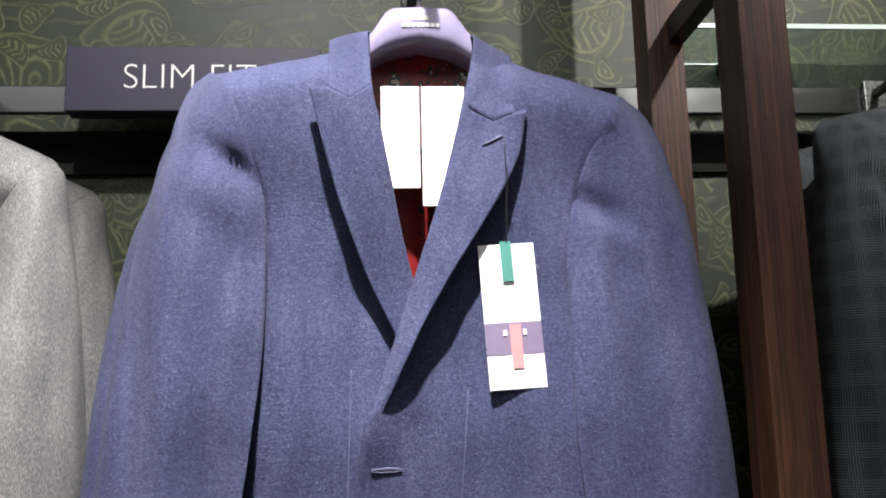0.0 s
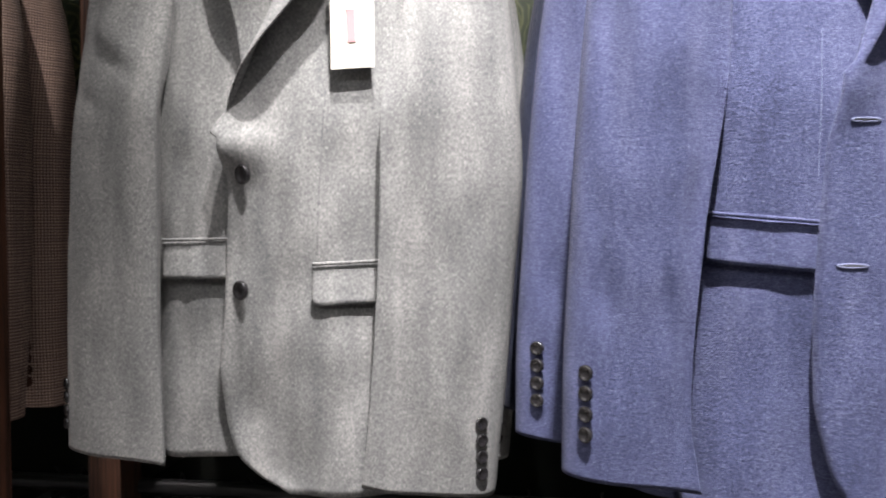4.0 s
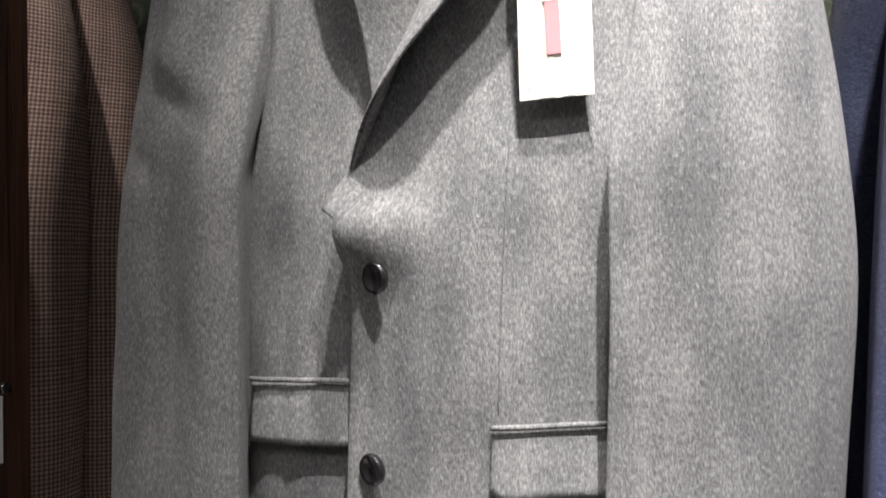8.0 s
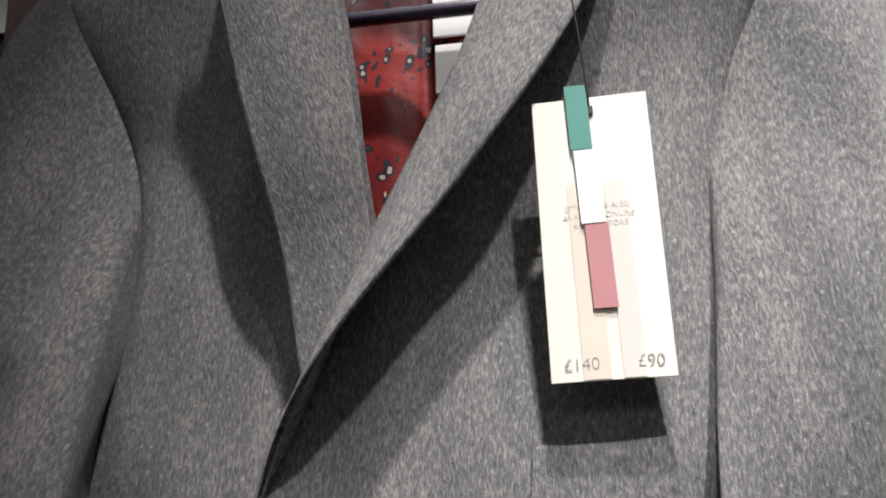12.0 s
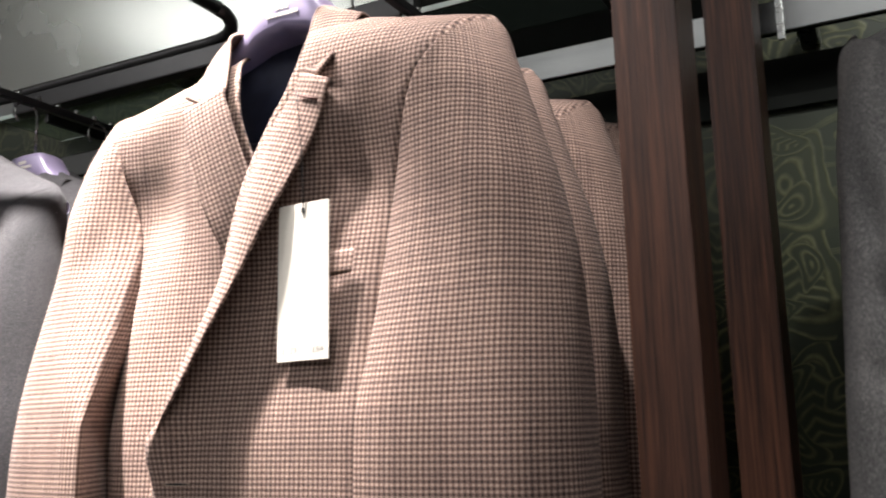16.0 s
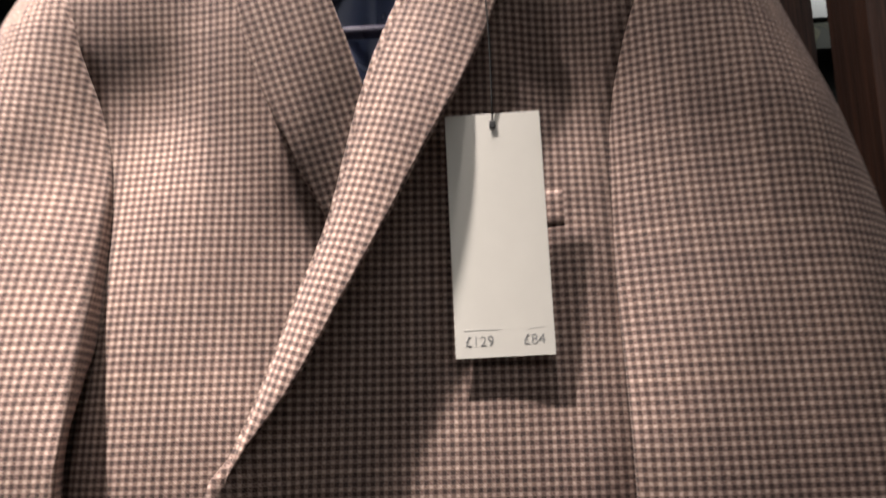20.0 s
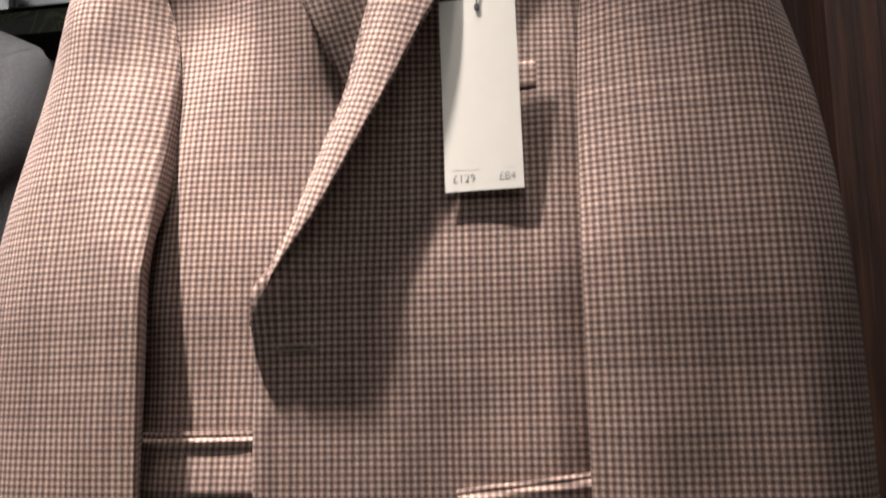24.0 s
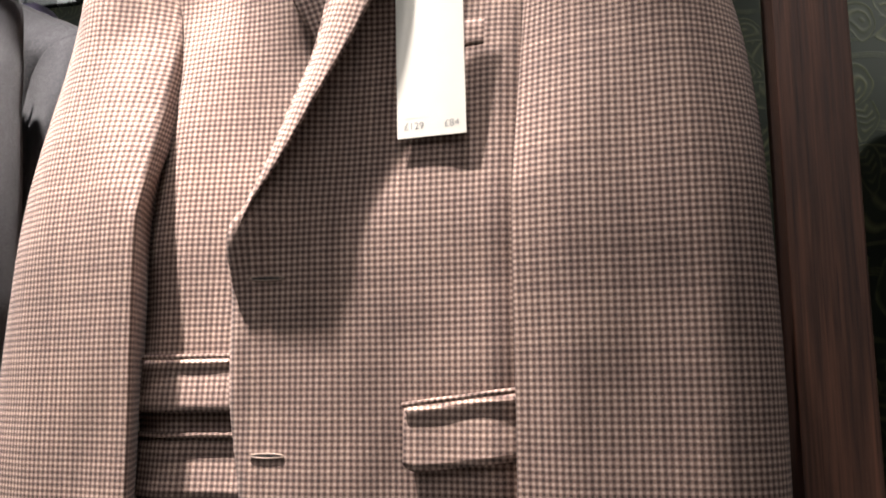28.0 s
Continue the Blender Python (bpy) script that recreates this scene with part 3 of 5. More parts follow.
def jacket(spec, at, cloth, lining, button_mat, hole_mat, label, group=""):
    t = Tailoring(spec)
    root = thing("suit_jacket", (at[0], at[1], HEM), label, "jacket", group)
    dz = -HEM

    def put(x, y, z):
        return (x, y, z + dz)

    # front panels: the one on the right laps over the other
    for side in (-1, 1):
        roll = curve_through(spec["roll_right"] if side > 0 else spec["roll_left"])
        edge = curve_through(spec["edge"] if side > 0 else spec["edge_under"])
        top = spec["button"][1] + 0.045
        hem = spec["hem_right"] if side > 0 else spec["hem_left"]

        def fn(u, v, side=side, roll=roll, edge=edge, top=top, hem=hem):
            z = 1.5
            for _ in range(6):
                x_in = roll(z) if z > top else edge(z)
                x = lerp(x_in, side * t.half_width(z, side), u)
                z = lerp(hem + 0.006 * math.sin(6 * x), max(hem + 0.1, t.shoulder(x)), v)
            x_in = roll(z) if z > top else edge(z)
            x = lerp(x_in, side * t.half_width(z, side), u)
            y = t.front(x, z, 1.0, side < 0) + (0.0 if side > 0 else 0.007)
            tucked = t.tuck(x, z, side)
            y += tucked
            # front edge lifts a little off the body
            y -= 0.004 * math.exp(-(u * 0.25 / 0.03) ** 2) * (1 if side > 0 else 0)
            if side > 0:
                y -= t.roll_out(z) * math.exp(-((x - x_in) / 0.03) ** 2)
                by = spec["button"][1]
                y -= spec["roll_bump"] * math.exp(-((x - x_in) / 0.032) ** 2 - ((z - by - 0.032) / 0.024) ** 2)
            return put(x, y, z - 2.2 * tucked * smooth(1.66, 1.71, z)), (x, z)
        panel = part("front_panel", sheet(fn, 36, 90), cloth, root, thick=0.0035)
        # dart seam, a fine sunk line
        if side in spec["darts"]:
            x0, x1, z0, z1 = spec["darts"][side]
            pts = []
            for k in range(16):
                z = lerp(z0, z1, k / 15)
                x = lerp(x0, x1, k / 15)
                pts.append(put(x, t.front(x, z, 1.0, side < 0) + (-0.0037 if side > 0 else 0.0067), z))
            part("dart_seam", rod(pts, 0.00035, 5), hole_mat, panel)

    # back and sides
    def back(u, v):
        a = lerp(-1, 1, u)
        x = lerp(0.185, 0.192, smooth(0.75, 0.95, v)) * math.sin(a * math.pi / 2) * (1 + 0.02 * (1 - v))
        z = lerp(HEM - 0.005, t.shoulder(x) - lerp(0.002, 0.022, smooth(0.15, 0.18, abs(x))), v)
        y = -0.026 + 0.058 * max(0.0, math.cos(a * math.pi / 2)) ** 0.8 + 0.014 * smooth(0.9, 1.0, v) + 0.022 * smooth(0.12, 0.18, abs(x)) * smooth(0.8, 0.95, v)
        y += 0.004 * noise.noise((x * 9, z * 4, 9 + t.seed))
        return put(x, y, z), (x * 1.3, z)
    part("back_panel", sheet(back, 28, 50), cloth, root, thick=0.003)

    def lining_at(x, z):
        y = -0.036 + spec["lining_y"] + 0.056 * max(0.0, 1 - (x / 0.088) ** 2) ** 0.4
        # a pleat down the middle of the back, its two folds meeting
        y += spec["pleat"] * (math.exp(-(x / 0.004) ** 2) - 0.6 * math.exp(-((abs(x) - 0.022) / 0.014) ** 2)) * smooth(1.785, 1.74, z)
        return y + 0.005 * noise.noise((x * 26, z * 11, t.seed + 6))

    def lining_top(x):
        return t.shoulder(x) - 0.004 - 0.05 * smooth(0.05, 0.10, abs(x))

    def inside(u, v):
        x = 0.088 * math.sin(lerp(-1, 1, u) * math.pi / 2)
        z = lerp(1.2, lining_top(x), v)
        return put(x, lining_at(x, z), z), (x * 1.3, z)
    inner = part("lining", sheet(inside, 60, 30), lining, root, spec["lining_label"])
    for x0, x1, z0, z1 in spec["labels"]:
        part("care_label", block(x0, x1, spec["label_y"], spec["label_y"] + 0.002, z0 + dz, z1 + dz, 0.0006), LABEL, inner, "white woven label")
    # no real facing: a dark sheet in place of the shade above the lit lining
    if spec["facing"]:
        x_mid, apex, slope = spec["facing"]

        def neck(u, v):
            x = 0.086 * math.sin(lerp(-1, 1, u) * math.pi / 2)
            z = lerp(min(apex - slope * abs(x - x_mid), lining_top(x) - 0.004), lining_top(x), v)
            return put(x, lining_at(x, z) - 0.004, z), (x, z)
        part("neck_shade_sheet", sheet(neck, 60, 12), NECK_SHADE, inner, "dark sheet standing in for shade round the inside neck")

    # lapels
    for side in (-1, 1):
        roll = curve_through(spec["roll_right"] if side > 0 else spec["roll_left"])
        outer = path_through(spec["lapel_right"] if side > 0 else spec["lapel_left"])
        gx, gz = spec["gorge_right"] if side > 0 else spec["gorge_left"]
        low = spec["low_right"] if side > 0 else spec["low_left"]
        tip = (spec["lapel_right"] if side > 0 else spec["lapel_left"])[0]
        crown = straight_through([(gx, gz), low, spec["notch_right"] if side > 0 and spec["peak"] else spec["notch_left"] if spec["peak"] else tip, tip])
        other = curve_through(spec["roll_right"])
        zlast = (spec["lapel_right"] if side > 0 else spec["lapel_left"])[-1][1]

        def fn(u, v, side=side, roll=roll, outer=outer, gx=gx, gz=gz, zlast=zlast, tip=tip, crown=crown, other=other):
            zi = lerp(gz, zlast - 0.003, v)
            xi = lerp(gx, roll(zi), smooth(0, 0.12, v))
            xo, zo = outer(v)
            x, z = lerp(xi, xo, u), lerp(zi, zo, u)
            cx, cz = crown(u)
            near = (1 - v) ** 16
            x += near * (cx - lerp(gx, tip[0], u))
            z += near * (cz - lerp(gz, tip[1], u))
            lift = spec["lift"] * (0.006 + 0.015 * math.sin(math.pi * v ** 1.6)) * (1 - (1 - u) ** 2.2) * (1 - spec["lift_end"] * smooth(0.74, 1.0, v))
            if side > 0:
                y = t.front(x, z, 0.6) - 0.005 - t.roll_out(zi) - lift
            else:
                over = x - other(z)
                y = t.front(x, z, 0.6, True) - 0.006 - lift * spec["lift_left"] * (1 - 0.8 * smooth(-0.10, 0.0, over))
                y = lerp(y, t.front(x, z, 1.0, True) + 0.003, smooth(0.002, 0.03, over))
            a = side * 0.30
            return put(x, y, z), (x * math.cos(a) - z * math.sin(a) + 3, x * math.sin(a) + z * math.cos(a))
        lapel = part("lapel", sheet(fn, 24, 60), cloth, root, thick=0.003)
        if side > 0:
            bx, bz = spec["lapel_hole"]
            y = min((fn(i / 24, j / 60)[0] for i in range(25) for j in range(31)), key=lambda p: abs(p[0] - bx) + abs(p[2] - bz - dz))[1] - 0.0006
            part("buttonhole", rod([put(bx - 0.009, y, bz - spec["hole_rise"]), put(bx, y - 0.0004, bz), put(bx + 0.009, y, bz + spec["hole_rise"])], 0.0011, 6), spec["lapel_thread"], lapel, "stitched lapel buttonhole")

    # collar, from gorge to gorge round the neck
    gl, gr, nl, nr = spec["gorge_left"], spec["gorge_right"], spec["notch_left"], spec["notch_right"]
    top_l, top_r = spec["collar_top"]
    def half_way(a, b):
        return tuple((p + q) / 2 for p, q in zip(a, b))

    gl3, gr3 = ((g[0], t.front(*g, 0.6) - 0.007, g[1]) for g in (gl, gr))
    nl3, nr3 = ((g[0], t.front(*g, 0.6) - 0.011, g[1]) for g in (nl, nr))
    il, ir = (-0.052, -0.045, top_l - 0.004), (0.052, -0.045, top_r - 0.004)
    ol, orr = (-0.090, -0.022, t.shoulder(-0.09)), (0.090, -0.022, t.shoulder(0.09))
    inner_line = path_through([gl3, half_way(gl3, il), il, (-0.042, 0.02, top_l + 0.018), (0.0, 0.050, top_l + 0.026), (0.042, 0.02, top_r + 0.018), ir, half_way(gr3, ir), gr3])
    outer_line = path_through([nl3, half_way(nl3, ol), ol, (-0.075, 0.06, t.shoulder(-0.08) - 0.005), (0.0, 0.078, 1.785), (0.075, 0.06, t.shoulder(0.08) - 0.005), orr, half_way(nr3, orr), nr3])
    ends = [straight_through([gl, spec["low_left"], nl]), straight_through([gr, spec["low_right"], nr])]

    def collar(u, v):
        a, b = inner_line(v), outer_line(v)
        p = [lerp(a[k], b[k], u) for k in range(3)]
        near = max(0.0, 1 - min(v, 1 - v) / 0.13) ** 2
        g, (i, o) = ((ends[0](u), (gl, nl)) if v < 0.5 else (ends[1](u), (gr, nr)))
        p[0] += near * (g[0] - lerp(i[0], o[0], u))
        p[2] += near * (g[1] - lerp(i[1], o[1], u))
        p[1] -= 0.002 * math.sin(math.pi * u) * abs(math.cos(math.pi * v)) * (1 - near)
        p[2] += 0.002 * math.sin(math.pi * u) * (1 - near)
        return put(*p), (5 + u * 0.06, v * 0.5)
    part("collar", sheet(collar, 16, 90), cloth, root, thick=0.003)

    # set-in sleeves: a cap eased out of the armhole seam, then a soft tube down to the turned-in cuff
    for side in (-1, 1):
        rows = t.arms[side]
        ztop, zcuff = t.shoulder(side * 0.212) + 0.0015, rows[-1][0]
        out_at, in_at = curve_through([(r[0], r[1]) for r in rows]), curve_through([(r[0], r[2]) for r in rows])
        fore = curve_through([(ztop, -0.018), (ztop - 0.03, -0.056), (ztop - 0.08, -0.086), (1.58, -0.105), (1.4, -0.125 - spec["sleeve_out"][side]), (zcuff, -0.126 - spec["sleeve_out"][side])])
        rear = curve_through([(ztop, 0.014), (ztop - 0.03, 0.022), (ztop - 0.08, 0.018), (1.58, -0.002), (1.4, -0.022), (zcuff, -0.045)])
        zring, zarm = 1.44, 1.585

        def tube(a, z, side=side, out_at=out_at, in_at=in_at, fore=fore, rear=rear, ztop=ztop, zcuff=zcuff, fold=0.0):
            """One point of the sleeve: a = 0 outside, 90 degrees in front, 180 inside."""
            xo, xi = out_at(z), in_at(z)
            half, c = abs(xo - xi) / 2, (xo + xi) / 2
            mid, deep = (fore(z) + rear(z)) / 2, (rear(z) - fore(z)) / 2
            ca, sa = math.cos(a), math.sin(a)
            q = lerp(0.46 if ca < 0 < sa else 0.68, 0.92, smooth(1.40, 1.64, z))
            s = 1 - 0.10 * fold
            x = c + side * half * s * math.copysign(abs(ca) ** q, ca)
            y = mid - deep * s * math.copysign(abs(sa) ** q, sa)
            if ca < 0:
                # the inner side is a fold that hangs level with the front
                y = lerp(y, fore(z) + 0.004, 0.85 * abs(ca) ** 1.5 * smooth(1.72, 1.56, z))
            to_front = max(0.0, sa)
            live = smooth(zcuff, zcuff + 0.12, z) * smooth(ztop - 0.02, ztop - 0.09, z) if not fold else 0
            y += live * to_front * spec["sleeve_folds"] * (0.010 * noise.noise((x * 16, z * 5.0, 2 + t.seed + side)) + 0.005 * noise.noise((x * 42, z * 16, side + t.seed)))
            y -= live * to_front * 0.0045 * spec["sleeve_folds"] * math.sin((x - c) * 62 + 4 * z + t.seed * 3 + side)
            y -= smooth(ztop - 0.06, ztop - 0.22, z) * spec["sleeve_turn"][side] * max(-1, min(1, -side * (x - c) / half))
            return x, y, z

        def creased(p, a, side=side, out_at=out_at, in_at=in_at):
            """Short pulls and dents pressed into the front of the sleeve."""
            x, y, z = p
            c = (out_at(z) + in_at(z)) / 2
            for dx, dzz, wx, wz, depth in spec["dents"].get(side, ()):
                y += min(1.0, 1.5 * max(0.0, math.sin(a))) * depth * math.exp(-((x - c - dx) / wx) ** 2 - ((z - dzz + 0.6 * (x - c - dx)) / wz) ** 2)
            return x, y, z

        around, caps, lows = 96, 46, 84
        grid = []
        for r in range(caps):
            w = r / caps
            line = []
            for k in range(around + 1):
                a = 2 * math.pi * k / around
                zs = lerp(ztop, zarm, (1 - math.cos(a)) / 2)
                crown = max(0.0, math.cos(a))
                xs = in_at(zs) - side * 0.005 * crown
                zs += 0.0012 * crown
                face = t.front(xs, zs) - 0.0036 + (0.007 if side < 0 else 0.0)
                under = face + 0.006
                ys = face if math.cos(a) > 0 else lerp(under, face, smooth(0.0, 0.45, math.sin(a)))
                if math.sin(a) < 0:
                    ys = lerp(0.0 if math.cos(a) > 0 else under, 0.012, smooth(0.0, 0.5, -math.sin(a)))
                z = lerp(zs, zring, w ** (1.2 + 0.8 * max(0.0, math.cos(a))))
                e = tube(a, z)
                b = 1 - (1 - w) ** (2.4 + 1.3 * math.cos(a))
                line.append(creased((lerp(xs, e[0], b), lerp(ys, e[1], b), z), a) if r else (xs, ys + 0.003, z - 0.004 * crown))
            grid.append(line)
        for r in range(lows + 1):
            z = lerp(zring, zcuff, r / lows)
            tilt = 0.006 * smooth(zcuff + 0.05, zcuff, z)
            grid.append([(p[0], p[1], p[2] - tilt * side * math.cos(2 * math.pi * k / around)) for k in range(around + 1) for p in (creased(tube(2 * math.pi * k / around, z), 2 * math.pi * k / around),)])
        for fold in (0.5, 1.0):
            grid.append([tube(2 * math.pi * k / around, zcuff + 0.003 + 0.03 * fold, fold=fold) for k in range(around + 1)])
        # cloth coordinates: true lengths across from the front of the sleeve, and down it
        cloth_at = [[None] * (around + 1) for _ in grid]
        extra = [0.0] * (around + 1)
        for r in range(len(grid) - 1, -1, -1):
            line, front = grid[r], around // 4
            for k in range(around + 1):
                if r < caps:
                    q = grid[r + 1][k]
                    extra[k] += max(0.0, math.dist(line[k], q) - abs(line[k][2] - q[2])) * smooth(0.3, 0.9, math.cos(2 * math.pi * k / around))
            at_front = line[front][0] - grid[caps][front][0]
            for step in (1, -1):
                across, k = at_front, front
                while 0 <= k <= around:
                    cloth_at[r][k] = (7 * side + across, line[k][2] + extra[k])
                    if 0 <= k + step <= around:
                        across -= step * side * math.hypot(line[k + step][0] - line[k][0], line[k + step][1] - line[k][1])
                    k += step

        def fn(u, v, grid=grid, cloth_at=cloth_at):
            k, r = round(u * around), round(v * (len(grid) - 1))
            return put(*grid[r][k]), cloth_at[r][k]
        sleeve = part("sleeve", sheet(fn, around, len(grid) - 1), cloth, root)
        bx, bz, step, n, turn = spec["cuff_right"] if side > 0 else spec["cuff_left"]
        for k in range(n):
            z = bz - k * step
            y = min((tube(math.pi * q / 160, z) for q in range(161)), key=lambda p: abs(p[0] - bx))[1]
            knob = lathe([(0.0045, 0.003), (0.0072, 0.0018), (0.0075, -0.001), (0.0062, -0.0024), (0.0052, -0.0013), (0.0012, -0.0011)], (0, 0, 0), 16)
            bmesh.ops.transform(knob, matrix=pose(bx, y - 0.003, z + dz, 0, 0, turn), verts=knob.verts)
            part("cuff_button", knob, button_mat, sleeve, spec["button_label"])

    # pocket flaps with their piping
    for x0, x1, z0, z1, tall in spec["flaps"]:
        side = 1 if (x0 + x1) > -0.05 else -1

        def fn(u, v, x0=x0, x1=x1, z0=z0, z1=z1, tall=tall, side=side):
            x = lerp(x0, x1, u)
            corner = 0.006 * (math.exp(-((u if side > 0 else 1.0) / 0.05) ** 2))
            z = lerp(z0, z1, u) - v * (tall - corner)
            y = t.front(x, z, 1.0, side < 0) + (0.0 if side > 0 else 0.007) - 0.0045 - 0.007 * spec["flap_out"] * v ** 0.7
            return put(x, y, z), (x, z + 0.002)
        flap = part("pocket_flap", sheet(fn, 20, 8), cloth, root, thick=0.003)
        pts = [put(lerp(x0, x1, k / 12), t.front(lerp(x0, x1, k / 12), z0, 1.0, side < 0) + (0.0 if side > 0 else 0.007) - 0.0078, lerp(z0, z1, k / 12) + 0.0024) for k in range(13)]
        part("piping", rod(pts, 0.0019, 8), cloth, flap)

    # chest pocket
    x0, x1, z0, z1, tall = spec["chest"]

    def welt(u, v):
        x = lerp(x0, x1, u)
        z = lerp(z0, z1, u) - v * tall
        return put(x, t.front(x, z) - 0.0036, z), (x, z + 0.0006)
    part("chest_pocket", sheet(welt, 10, 4), cloth, root, thick=0.0009)

    # buttons and buttonholes down the front
    for bx, bz, kind in spec["front"]:
        y = t.front(bx, bz) - 0.0045 - t.roll_out(bz) - (0.6 * spec["roll_bump"] * math.exp(-((bz - spec["button"][1] - 0.032) / 0.024) ** 2)) - 0.0035
        if kind == "button":
            knob = lathe([(0.007, 0.004), (0.0105, 0.003), (0.0112, -0.0006), (0.0100, -0.0026), (0.0082, -0.0012), (0.0016, -0.001)], (0, 0, 0), 24)
            bmesh.ops.transform(knob, matrix=pose(bx, y - 0.006, bz + dz, 6, 0, -28), verts=knob.verts)
            part("front_button", knob, button_mat, root, spec["button_label"])
        else:
            x_in = curve_through(spec["edge"])(bz)

            def on_cloth(x, z):
                lift = 0.004 * math.exp(-((x - x_in) / (0.185 - x_in) * 0.25 / 0.03) ** 2)
                lift += spec["roll_bump"] * math.exp(-((x - x_in) / 0.032) ** 2 - ((z - spec["button"][1] - 0.032) / 0.024) ** 2)
                lift += t.roll_out(z) * math.exp(-((x - x_in) / 0.03) ** 2)
                return put(x, t.front(x, z) - 0.0040 - lift, z)
            hole = [on_cloth(bx + 0.012 + 0.0125 * math.cos(k), bz + 0.0015 * math.sin(k)) for k in (2 * math.pi * q / 20 for q in range(21))]
            rim = part("buttonhole", rod(hole, 0.0008, 6), spec["hole"], root, "stitched buttonhole")
            part("slit", rod([on_cloth(bx + 0.001 + 0.0055 * q, bz) for q in range(5)], 0.0007, 6), THREAD, rim)
    return root


def coat_hanger(at, group=""):
    """Shaped plastic suit hanger with a wide neck, trouser bar and steel hook."""
    root = thing("coat_hanger", (at[0], at[1], 1.74), "dark violet moulded plastic suit hanger with steel hook", "hanger", group)
    hi = curve_through([(0, 1.854), (0.028, 1.853), (0.05, 1.825), (0.1, 1.785), (0.16, 1.755), (0.2, 1.735)])
    lo = curve_through([(0, 1.815), (0.03, 1.808), (0.05, 1.797), (0.1, 1.762), (0.16, 1.73), (0.2, 1.715)])

    def body(u, v):
        x = lerp(-0.2, 0.2, u)
        a = 2 * math.pi * v
        h, l = hi(abs(x)) - 1.74, lo(abs(x)) - 1.74
        ca, sa = math.cos(a), math.sin(a)
        q = 0.5
        z = (h + l) / 2 + (h - l) / 2 * math.copysign(abs(ca) ** q, ca)
        y = (-0.008 + 0.016 * (abs(x) / 0.2) ** 2) + (0.022 + 0.003 * math.exp(-(x / 0.06) ** 2)) * math.copysign(abs(sa) ** q, sa)
        return (x, y, z), (x, z)
    part("hanger_body", sheet(body, 60, 24), HANGER, root)
    part("trouser_bar", rod([(-0.19, 0.008, 0.0), (-0.16, -0.008, -0.03), (0.16, -0.008, -0.03), (0.19, 0.008, 0.0)], 0.0045, 10), HANGER_BAR, root, "dark trouser bar")
    hook = [(0, -0.012, 0.11), (0, -0.012, 0.175)] + [(0.0, -0.012 - 0.02 + 0.02 * math.cos(k), 0.175 + 0.02 * math.sin(k)) for k in (math.pi * q / 8 * 1.25 for q in range(1, 9))]
    part("hook", rod(hook, 0.0019, 8), CHROME, root, "bent steel hook")
    part("collar_ring", lathe([(0.004, 0.0), (0.006, 0.0)], (0, -0.012, 0.113), 10), CHROME, root)
    # two rows of pale printing, too small to read
    for n, x0, step, wide, z, tall in ((3, -0.0075, 0.0055, 0.0042, 0.0955, 0.0044), (8, -0.0185, 0.0048, 0.0036, 0.0885, 0.0038)):
        for k in range(n):
            part("printed_mark", block(x0 + k * step, x0 + k * step + wide, -0.0338, -0.0330, z, z + tall), FAINT, root, "pale printed mark")
    return root


